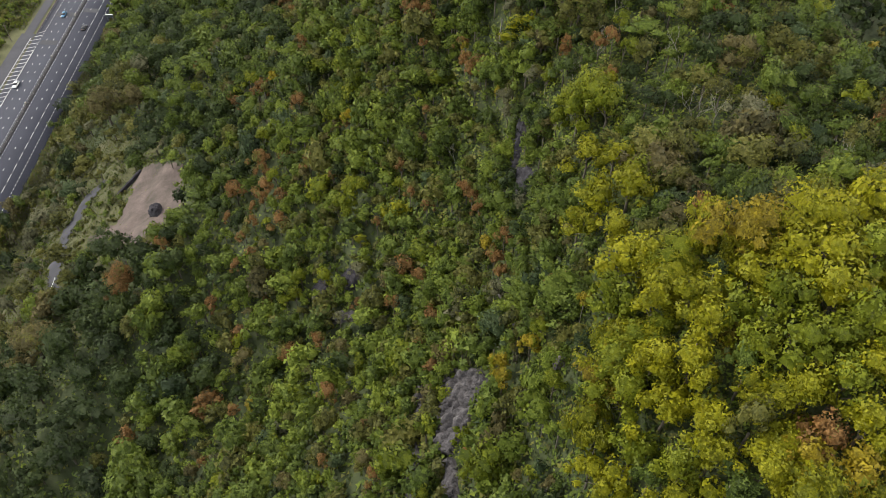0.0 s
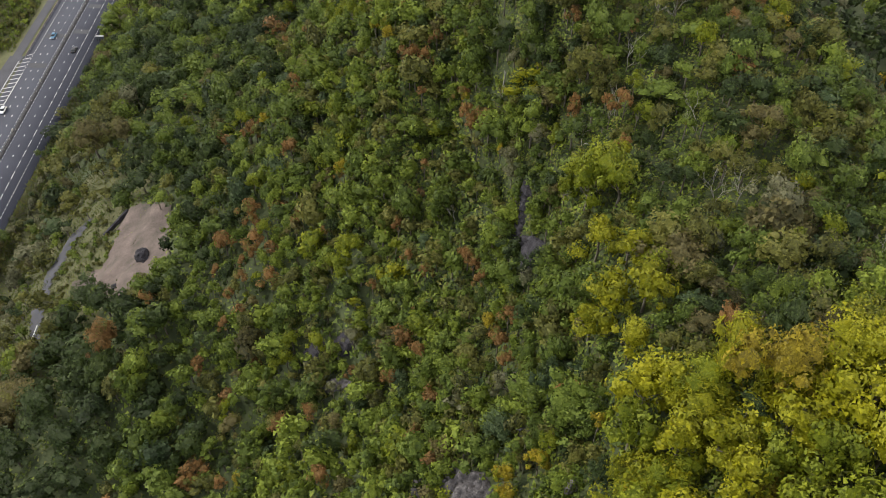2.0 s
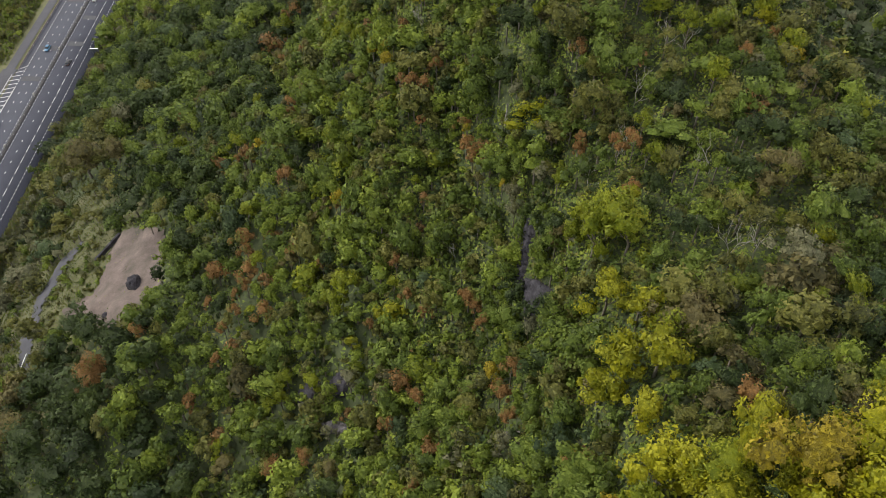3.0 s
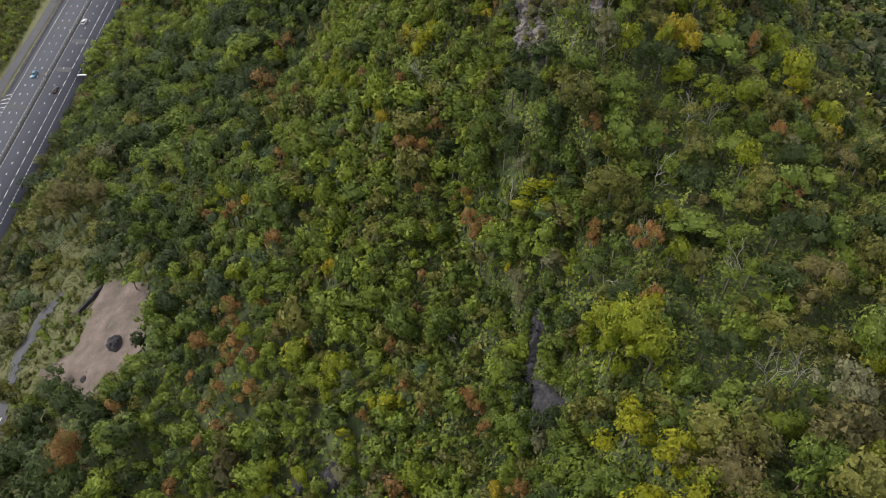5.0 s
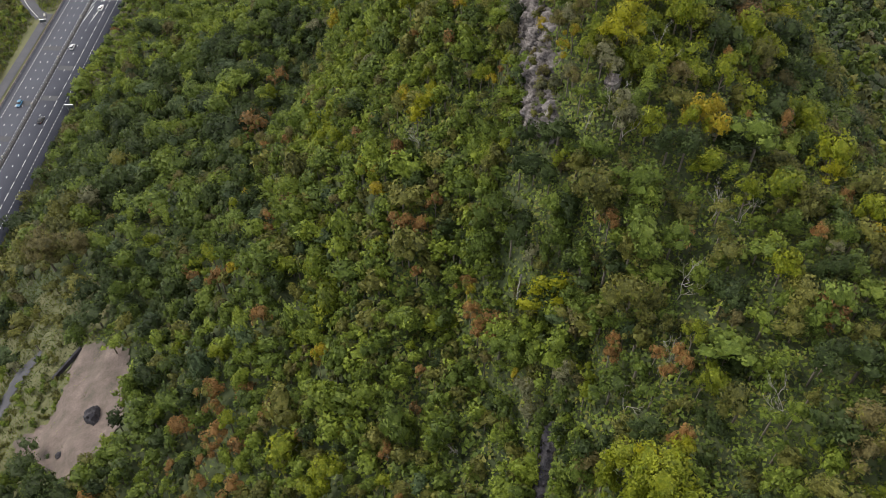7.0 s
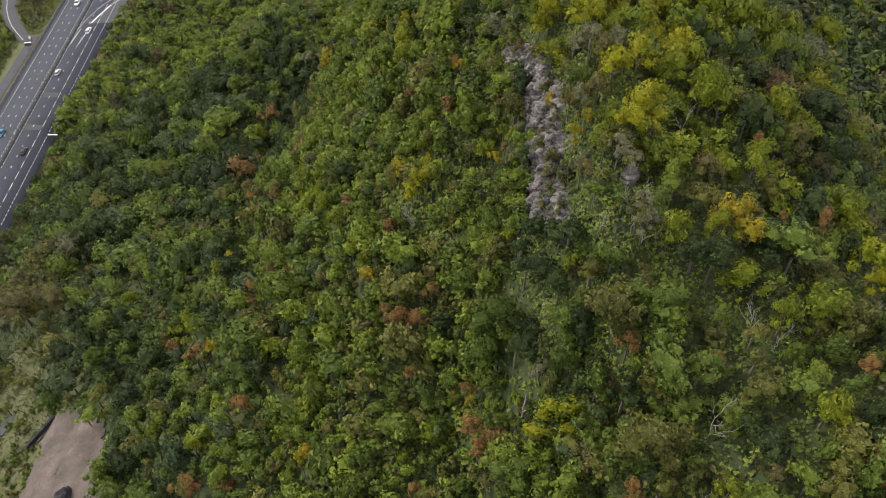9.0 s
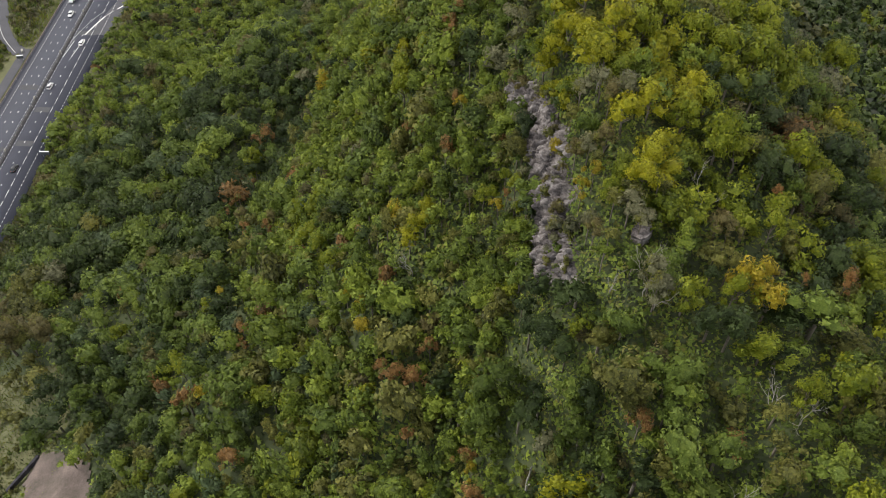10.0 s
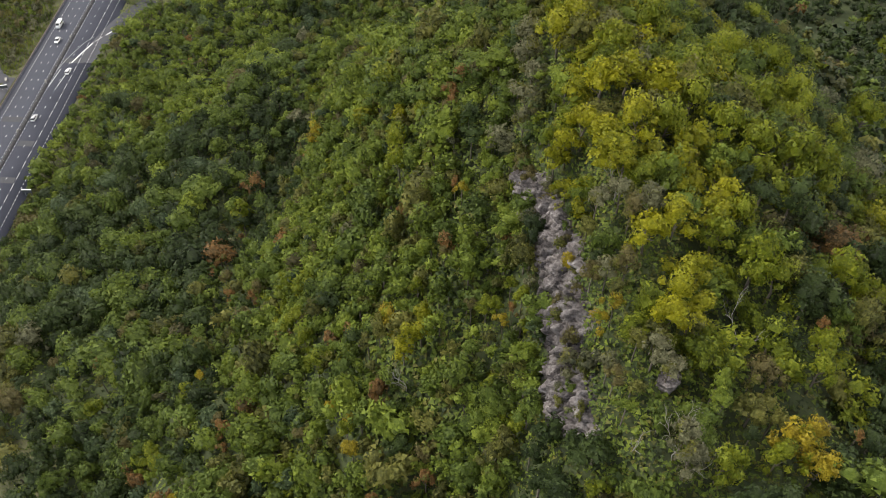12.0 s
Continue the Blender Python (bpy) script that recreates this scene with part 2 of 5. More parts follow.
# ---- the motorway ----
def strip(name, off0, off1, y0, y1, z0, z1, mat, step=10.0, bend=0.0):
    """A slab that follows the motorway between two distances from its right edge line."""
    ys = np.arange(y0, y1 + step, step)
    v = []
    for y in ys:
        for o, z in ((off0, z0), (off0, z1), (off1, z1), (off1, z0)):
            v.append((float(road_x(y)) + o, y, z))
    q = []
    for k in range(len(ys) - 1):
        for j in range(4):
            a, b = k * 4 + j, k * 4 + (j + 1) % 4
            q.append((a, a + 4, b + 4, b))
    n = len(v) - 4
    q += [(3, 2, 1, 0), (n, n + 1, n + 2, n + 3)]
    return mesh_object(name, v, q, [mat])


def dashes(name, off, width, length, gap, y0, y1, label):
    ys = np.arange(y0, y1, length + gap)
    v, q = [], []
    for y in ys:
        a = len(v)
        for yy, o in ((y, -width / 2), (y, width / 2), (y + length, width / 2), (y + length, -width / 2)):
            v.append((float(road_x(yy)) + off + o, yy, 0.04))
        q.append((a, a + 1, a + 2, a + 3))
    ob = mesh_object(name, v, q, [PAINT])
    ob.parent = road
    return tagged(ob, label)


road = tagged(strip("road", 3.4, -26.0, -600, 1500, -0.6, 0.0, ASPHALT, 50), "dark grey two-way asphalt motorway with white markings", "road", kind="structure")
dashes("lane_marking", 0.0, 0.2, 1.1, 1.0, 140, 520, "short white edge dashes")
dashes("lane_marking", -3.7, 0.22, 4.0, 2.0, 140, 520, "long white dashes")
dashes("lane_marking", -7.5, 0.26, 1.1, 4.9, 140, 520, "short white lane dashes")
dashes("lane_marking", -11.1, 0.17, 1.0, 1.1, 140, 520, "short white edge dashes")
dashes("lane_marking", -13.6, 0.17, 1.0, 1.1, 140, 520, "short white edge dashes")
dashes("lane_marking", -16.7, 0.26, 1.1, 4.9, 140, 520, "short white lane dashes")
dashes("lane_marking", -19.7, 0.26, 1.1, 4.9, 140, 520, "short white lane dashes")
dashes("lane_marking", -22.7, 0.2, 1.1, 1.0, 300, 520, "short white edge dashes")
dashes("lane_marking", -22.7, 0.25, 150.0, 0.5, 150, 300, "solid white edge line")
median = tagged(strip("median_kerb", -11.5, -13.2, -100, 700, 0.0, 0.12, rough_material("dirty_kerb", [(0.3, (0.02, 0.02, 0.022)), (0.7, (0.05, 0.048, 0.05))], 0.5), 20), "low dark central kerb strip", "kerb", kind="structure")

# ---- trees ----
def unit(v):
    return v / (np.linalg.norm(v, axis=-1, keepdims=True) + 1e-9)


CUBE = np.array([(x, y, z) for x in (-1, 1) for y in (-1, 1) for z in (-1, 1)], float)
OCTA = np.array([(1, 0, 0), (-1, 0, 0), (0, 1, 0), (0, -1, 0), (0, 0, 1), (0, 0, -1)], float)
OCTA_T = np.array([(0, 2, 4), (2, 1, 4), (1, 3, 4), (3, 0, 4), (2, 0, 5), (1, 2, 5), (3, 1, 5), (0, 3, 5)])
STEM_T = np.array([(0, 1, 3), (0, 3, 2), (4, 6, 7), (4, 7, 5), (0, 4, 5), (0, 5, 1), (2, 3, 7), (2, 7, 6)])


def flat_turn(rng):
    a = rng.uniform(0, 6.28)
    return np.array([(math.cos(a), -math.sin(a), 0.15), (math.sin(a), math.cos(a), -0.1), (0.1, 0.1, 1)])


def crown_shape(rng, radius, cards, lobes, leaf, tall=1.0, open_=0.0):
    """A crown of leafy clumps about the origin: its base at z 0. Three-cornered leaf sprays over inner clumps, with an uneven outline."""
    ang = rng.uniform(0, 2 * np.pi, lobes)
    ph = rng.uniform(0, 6.28, 3)
    bay = 1 + 0.26 * np.sin(2 * ang + ph[0]) + 0.2 * np.sin(3 * ang + ph[1]) + 0.12 * np.sin(5 * ang + ph[2])
    lr = np.sort(radius * np.clip(0.35 * np.exp(0.34 * rng.normal(size=lobes)), 0.17, 0.58))[::-1] * (1 - 0.2 * open_)
    rr = np.sqrt(rng.uniform(0.02, 1, lobes)) * bay
    rr = rr * np.clip(1.1 - lr / radius, 0.35, 0.95)
    rr[0] = 0.12
    up = 0.35 + 0.55 * (1 - rr ** 2) + rng.uniform(-0.34, 0.24, lobes)
    c = np.stack([np.cos(ang) * rr, np.sin(ang) * rr, np.maximum(up, 0.1) * tall], 1) * radius
    verts, quads, norms = [], [], []
    base = 0
    for k in range(lobes):
        norms.append(np.tile((0.0, 0.0, 1.0), (4, 1)))
        v = (OCTA[:5] * (0.72 * lr[k])) @ flat_turn(rng).T * (1, 1, 0.9) + c[k] - (0, 0, 0.12 * lr[k])
        verts.append(v)
        quads.append(OCTA_T[:4] + base)
        base += 5
    n = cards
    pick = rng.choice(lobes, n * 3, p=lr ** 1.8 / (lr ** 1.8).sum())
    d = unit(rng.normal(size=(n * 3, 3)) + (0, 0, 0.4))
    # sprays stand in tufts on each clump, with hollows between them
    tuft = unit(rng.normal(size=(lobes * 9, 3)) + (0, 0, 0.3)).reshape(lobes, 9, 3)
    nearness = (d[:, None, :] * tuft[pick]).sum(-1)
    which = nearness.argmax(1)
    near_tuft = nearness.max(1)
    lay = unit(tuft + 0.55 * rng.normal(size=tuft.shape) + (0, 0, 0.25))
    shade = rng.uniform(-0.5, 0.5, (lobes, 9))
    reach = 0.7 + 0.38 * np.clip((near_tuft - 0.72) / 0.28, 0, 1) + 0.13 * rng.uniform(-1, 1, n * 3)
    p = c[pick] + d * (lr[pick] * reach)[:, None] * (1, 1, 0.92)
    keep = np.ones(len(p), bool)
    for k in range(lobes):
        keep &= (np.linalg.norm(p - c[k], axis=1) > 0.66 * lr[k]) | (pick == k)
    keep &= (d[:, 2] > -0.3)
    idx = np.nonzero(keep)[0][:n]
    p, d, lay, shade = p[idx], d[idx], lay[pick[idx], which[idx]], shade[pick[idx], which[idx]]
    n = len(p)
    nrm = unit(d + 0.62 * rng.normal(size=(n, 3)) + (0, 0, 0.25))
    t = unit(np.cross(nrm, rng.normal(size=(n, 3))))
    w = np.cross(nrm, t)
    s = (leaf * np.clip(np.exp(0.35 * rng.normal(size=n)), 0.5, 1.8))[:, None]
    tri = np.stack([p + t * s, p - t * s * 0.5 + w * s * 0.62, p - t * s * 0.5 - w * s * 0.62], 1)
    verts.append(tri.reshape(-1, 3))
    quads.append(np.arange(3 * n).reshape(-1, 3) + base)
    norms.append(unit(0.25 * d + 0.3 * nrm + 0.55 * lay))
    # inner clumps get a darker tint: shade inside the crown, put into colour
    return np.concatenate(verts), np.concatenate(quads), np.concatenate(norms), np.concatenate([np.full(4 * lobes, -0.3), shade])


def trunk_shape(rng, radius, height, limbs):
    """A tapered, bent trunk with limbs that reach into the crown."""
    verts, quads = [], []

    def tube(a, b, r0, r1):
        a, b = np.asarray(a, float), np.asarray(b, float)
        ax = unit(b - a)
        u = unit(np.cross(ax, (0.3, 0.7, 0.2)))
        w = np.cross(ax, u)
        base = sum(len(v) for v in verts)
        ring = [np.cos(k * np.pi / 2.5) * u + np.sin(k * np.pi / 2.5) * w for k in range(5)]
        verts.append(np.array([a + r0 * o for o in ring] + [b + r1 * o for o in ring]))
        quads.append(np.array([(base + k, base + (k + 1) % 5, base + 5 + (k + 1) % 5, base + 5 + k) for k in range(5)]))

    knee = np.array((rng.uniform(-0.2, 0.2), rng.uniform(-0.2, 0.2), height * 0.55))
    top = np.array((rng.uniform(-0.3, 0.3), rng.uniform(-0.3, 0.3), height * 1.15))
    tube((0, 0, -0.6), knee, radius, radius * 0.75)
    tube(knee, top, radius * 0.75, radius * 0.35)
    for k in range(limbs):
        a = rng.uniform(0, 2 * np.pi)
        out = np.array((np.cos(a), np.sin(a), 0.75)) * height * rng.uniform(0.3, 0.5)
        s = knee + (top - knee) * rng.uniform(0.0, 0.6)
        tube(s, s + out, radius * 0.42, radius * 0.15)
    return np.concatenate(verts), np.concatenate(quads)


rng = np.random.default_rng(7)
# crown forms by size: radius, leaf sprays, clumps
FORMS = {
    "shrub": [crown_shape(rng, 1.6, 150, 7, 0.215, 1.3) for _ in range(12)],
    "tree": [crown_shape(rng, 2.4, 290, 12, 0.24, 1.25) for _ in range(14)],
    "large": [crown_shape(rng, 3.3, 340, 16, 0.36, 1.3) for _ in range(14)],
    "near_shrub": [crown_shape(rng, 1.6, 230, 8, 0.165, 1.1) for _ in range(10)],
    "near_tree": [crown_shape(rng, 2.4, 480, 14, 0.17, 1.2, 0.2) for _ in range(12)],
    "near_large": [crown_shape(rng, 3.3, 830, 20, 0.185, 1.1, 0.6) for _ in range(10)],
    "crest": [crown_shape(rng, 3.3, 1500, 24, 0.135, 1.1, 0.5) for _ in range(10)],
    "huge": [crown_shape(rng, 4.8, 500, 24, 0.42, 0.85) for _ in range(12)],
    "carpet": [crown_shape(rng, 1.9, 110, 9, 0.3, 0.6) for _ in range(12)],
    "outer": [crown_shape(rng, 5.2, 34, 3, 1.5, 0.8) for _ in range(8)],
    "far": [crown_shape(rng, 4.2, 60, 4, 0.85, 0.9) for _ in range(8)],
}
FINE = {
    "tree": [crown_shape(rng, 2.3, 1050, 14, 0.13, 1.1, 0.4) for _ in range(6)],
    "large": [crown_shape(rng, 3.3, 2500, 26, 0.125, 1.2, 0.5) for _ in range(6)],
}
KINDS = list(LEAVES)

CLEARING = [(-90.3, 177.8), (-82, 175.5), (-74, 171.5), (-72.2, 162.1), (-68, 147.5), (-72, 144.5), (-74.5, 138.5), (-79.5, 138.6), (-86, 142.5), (-92.5, 147.5), (-99.6, 152.4), (-93.4, 157), (-90.6, 162.5), (-89, 168.5), (-91.8, 171.5)]
MEADOW = [(-112, 149), (-100, 149), (-92, 158), (-88.5, 172), (-89.5, 179), (-97, 183), (-108, 179)]
PATH = [(-106, 183), (-110.2, 177), (-113.6, 167), (-113.2, 158), (-112.6, 150), (-108.2, 137), (-104, 129), (-102.6, 130), (-104.6, 138.5), (-107.2, 147), (-108.6, 157), (-109, 166), (-106.4, 173), (-103.4, 181)]
# bare rock that comes out of the slope
ROCKS = {
    "slab_a": [(13.2, 98.6), (15, 98.2), (16.8, 98), (16, 101), (14.9, 104.5), (13.6, 106.8), (12.6, 106), (12.8, 102)],
    "slab_b": [(11.2, 107.6), (13, 106.8), (13.8, 110), (14.8, 113), (15.6, 117.2), (14.2, 117.5), (13.2, 113.5), (11.8, 111)],
    "slab_c": [(-27.5, 106), (-24.6, 104.5), (-22.4, 106.5), (-24.4, 109), (-27, 108.5)],
    "slab_d": [(-20.8, 103.8), (-18, 103), (-16.2, 106.5), (-18.5, 108), (-20.6, 106.4)],
    "slab_e": [(-23, 98.4), (-20, 97.4), (-16.4, 95.4), (-16, 97), (-19.4, 99.4), (-22.6, 100.2)],
    "face_a": [(1, 68.4), (3.4, 66.4), (5.6, 64), (6.6, 60.6), (6.8, 57.6), (4.8, 56), (3.6, 55), (1.4, 52.6), (-0.8, 54), (-0.2, 61), (0.4, 65)],
    "face_b": [(0.9, 52.4), (1.9, 51), (2.2, 44), (0.6, 44), (0.2, 49), (-0.1, 53)],
    "face_c": [(-3, 70), (-3.2, 60), (-3.6, 48), (-4.9, 48), (-4.7, 60), (-4.1, 70)],
    "face_d": [(9.8, 66.4), (11.6, 66), (11.8, 63.8), (10, 63.6)],
}
CLIFF_Y = (153.5, 155, 159, 163.5, 169, 176, 183.5, 188.5, 192, 197, 203)
CLIFF_X = (17.2, 16.2, 14.7, 13.7, 14.3, 14.5, 14.3, 14.6, 13.6, 13.2, 12.2)
CLIFF_W = (0.6, 1.6, 2.8, 4.0, 3.8, 3.8, 3.5, 3.0, 2.4, 1.7, 0.7)


def on_cliff(x, y):
    """The strip of bare rock under the crest."""
    foot = np.interp(y, CLIFF_Y, CLIFF_X)
    return (y > 153) & (y < 203.5) & (x > foot - 1.2) & (x < foot + np.interp(y, CLIFF_Y, CLIFF_W) * 0.75)


def on_rock(x, y, margin=0.0):
    """Bare rock; the margin keeps its open, southern side free of tall growth."""
    bare = on_cliff(x, y)
    for shape in ROCKS.values():
        bare = bare | in_shape(x, y, shape)
        if margin and len(shape) > 9:
            bare = bare | in_shape(x, y + margin, shape) | in_shape(x - 0.5 * margin, y + 0.5 * margin, shape)
    return bare


def patchy(x, y, s, seed):
    """Smooth patches, 0 to 1, over the plan."""
    v = np.zeros(np.shape(x))
    r = np.random.default_rng(seed)
    for k in range(6):
        a, ph, f = r.uniform(0, 6.28), r.uniform(0, 6.28), r.uniform(0.6, 1.6) / s
        v = v + np.sin((np.cos(a) * x + np.sin(a) * y) * f * 6.28 + ph)
    return np.clip(0.5 + v / 6.5, 0, 1)


def is_thin(x, y):
    """Rough grass between the motorway and the clearing."""
    return (x > road_x(y) + 7) & (x < -95) & (y > 128) & (y < 226 - 0.5 * (x + 140))


def is_wooded(x, y):
    """Where trees and bushes grow."""
    ok = x > road_x(y) + 5.0
    way_out = np.interp(y, (405, 425, 441, 456, 472, 482), (-155, -151.5, -146, -137, -122, -100))
    ok &= ~((y > 412) & (y < 484) & (np.abs(x - way_out) < 6.2))
    ok &= ~in_shape(x, y, CLEARING) & ~in_shape(x, y, PATH) & ~in_shape(x, y, MEADOW)
    ok &= ~in_shape(x - 3.6, y, CLEARING) & ~in_shape(x - 1.6, y + 4.2, CLEARING) & ~on_rock(x, y, 0.9)
    # rough grass with few bushes below the clearing
    ok &= ~is_thin(x, y) | (patchy(x, y, 9, 11) > 0.47)
    return ok


def in_view_stretch(x, y, z):
    """The slope below and beside the flight line, in the plan."""
    d = 214 - z
    return (y > 0.43 * d - 15) & (y < 118 + 1.66 * d) & (np.abs(x) < 1.03 * d + 6)


def spread(rng, x0, x1, y0, y1, step):
    """Jittered plan of tree feet."""
    nx, ny = int((x1 - x0) / (step * 0.9)), int((y1 - y0) / (step * 0.87))
    i, j = np.meshgrid(np.arange(nx), np.arange(ny), indexing="ij")
    x = x0 + (i + 0.5 * (j % 2)) * step * 0.9 + rng.uniform(-0.36, 0.36, i.shape) * step
    y = y0 + j * step * 0.87 + rng.uniform(-0.36, 0.36, i.shape) * step
    return x.ravel(), y.ravel()


def choose_kind(rng, x, y):
    """Species mix: greens on the slope, yellowing trees along the crest. Darker and brighter kinds also paint in the
    slope's shading.
    """
    p = dict(dark=0.15, teal=0.06, green=0.4, bright=0.16, olive=0.16, yellow=0.01, lime=0.02, gold=0.0, rust=0.012, brown=0.018, grey=0.02)
    m = float(patchy(x, y, 40, 3))
    p["dark"] *= 0.4 + 1.6 * m
    p["bright"] *= 1.7 - 1.4 * m
    if x < -36:
        p.update(yellow=0.0, lime=0.006)
    if x < -60:
        p.update(rust=0.003, brown=0.015, lime=0.0, grey=0.004, olive=0.07)
    if x < -70 and y < 135:
        p.update(dark=1.2, teal=0.02, green=0.02, olive=0.02, bright=0.0, brown=0.06)
    if -45 < x < 12 and y <= 180:
        p["dark"] *= 0.35
        p["bright"] *= 2.2
        p["lime"] = 0.04
    # relief shading by leaf colour: darker kinds below the spur, brighter on it
    if x < -46 and 150 < y < 330:
        p.update(dark=0.32, bright=0.08, olive=0.05)
    if x < -42 and 235 < y < 325:
        p.update(dark=0.55, teal=0.1, bright=0.04)
    if -40 < x < 12 and y > 60:
        p.update(dark=0.05, teal=0.03, bright=0.5, olive=0.27, lime=0.05)
    if -42 < x < -16 and y > 185:
        p.update(dark=0.02, bright=0.8, lime=0.08, olive=0.14)
    if x < -104 and 185 < y < 240:
        p.update(olive=0.6, brown=0.14, dark=0.1, green=0.2, grey=0.1)
    if is_thin(x, y):
        p.update(olive=0.7, grey=0.25, brown=0.1, dark=0.1, green=0.15, bright=0.1)
    if x > 84:
        p.update(dark=0.6, bright=0.02, yellow=0.0, olive=0.1)
    # dark kinds stand in for the gully's shade
    if -52 < x < -34 and 258 < y < 300:
        p.update(dark=0.9, bright=0.05)
    if x < -72 and y > 325:
        p.update(dark=0.06, bright=0.75, green=0.3, olive=0.06)
    if x > 17 and 156 < y < 260:
        p.update(yellow=0.6, lime=0.5, olive=0.25, gold=0.015, grey=0.04, green=0.14, dark=0.04, teal=0.0)
        if y < 178 and x < 30:
            p.update(grey=0.5, yellow=0.25, olive=0.3)
        # right flank, turned from the sun: its shade is put into darker kinds
        if x > 38:
            p.update(yellow=0.14, lime=0.5, green=0.3, dark=0.14, bright=0.0, olive=0.34, grey=0.02)
    if x > 60 and y > 215:
        p.update(dark=0.8, lime=0.06, yellow=0.0, green=0.25, olive=0.1, bright=0.0)
    if x > 36 and 150 < y < 186:
        p.update(dark=0.55, olive=0.25, brown=0.14, lime=0.14, yellow=0.03, green=0.3)
    if on_yellow_crest(x, y):
        p.update(teal=0.0, yellow=1.2, lime=0.55, gold=0.06, green=0.02, dark=0.0, bright=0.06, olive=0.02, rust=0.0, brown=0.01, grey=0.0)
    elif x > 17 and y < 152:
        p.update(dark=0.22, teal=0.03, green=0.42, olive=0.34, brown=0.07, bright=0.06, lime=0.05)
    ks = list(p)
    w = np.array([p[k] for k in ks])
    return ks[rng.choice(len(ks), p=w / w.sum())]


def gather(rng, feet, forms):
    """Joined arrays of many trees. feet: (x, y, z, scale, form, kind, tint)."""
    V, Q, M, T, N = [], [], [], [], []
    base = 0
    for x, y, z, s, form, kind, tint, *raised in feet:
        v, q, nn, tone = forms[form][rng.integers(len(forms[form]))]
        a = rng.uniform(0, 2 * np.pi)
        wide, deep = rng.uniform(0.78, 1.28), rng.uniform(0.78, 1.28)
        ca, sa = math.cos(a) * s, math.sin(a) * s
        lean = rng.uniform(-0.32, 0.32, 2)
        lift = raised[0] if raised else rng.uniform(0.5, 1.9) * s
        vv = np.empty(v.shape, np.float32)
        vv[:, 0] = v[:, 0] * ca * wide - v[:, 1] * sa * deep + x
        vv[:, 1] = v[:, 0] * sa * wide + v[:, 1] * ca * deep + y
        vv[:, :2] += v[:, 2:3] * s * lean
        vv[:, 2] = v[:, 2] * s * rng.uniform(0.75, 1.4) + z + lift
        V.append(vv)
        Q.append(q + base)
        M.append(np.full(len(q), KINDS.index(kind)))
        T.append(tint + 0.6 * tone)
        N.append(np.stack([nn[:, 0] * math.cos(a) - nn[:, 1] * math.sin(a), nn[:, 0] * math.sin(a) + nn[:, 1] * math.cos(a), nn[:, 2]], 1))
        base += len(v)
        # a plain square stem
        r = 0.11 * s
        stem = CUBE * (r, r, 0.5 * (lift + 1.5)) + (x, y, z + 0.5 * (lift + 1.5) - 0.5)
        V.append(stem)
        Q.append(STEM_T + base)
        M.append(np.full(8, len(KINDS)))
        T.append(np.zeros(8))
        N.append(np.tile((0.0, 0.0, 1.0), (8, 1)))
        base += 8
    return np.concatenate(V), np.concatenate(Q), np.concatenate(M), np.concatenate(T), np.concatenate(N)


# leafless trees: plan places, heights and how far their branches spread
DEAD = (
    (36, 91.8, 7.6, 0.8), (39.2, 91.3, 7, 0.9), (22.2, 113, 6.6, 1), (50.2, 76.1, 7.4, 0.9), (37.3, 108, 7, 0.9), (26.3, 116.6, 6.4, 0.9),
    (2.3, 119, 7, 0.6), (30.1, 126.4, 8.2, 0.7), (27.5, 116.7, 6.6, 0.9), (39.2, 136.3, 6.4, 0.9), (33.2, 164.2, 8.4, 1), (24.2, 150.6, 7.6, 0.9),
    (25.2, 149.5, 7.2, 0.9), (-3.8, 172.9, 6.6, 0.8), (20.7, 152.4, 6, 0.8), (22.1, 183, 6.4, 0.9), (25.6, 180.1, 6.2, 0.9), (36.3, 137.9, 6.2, 0.8),
)
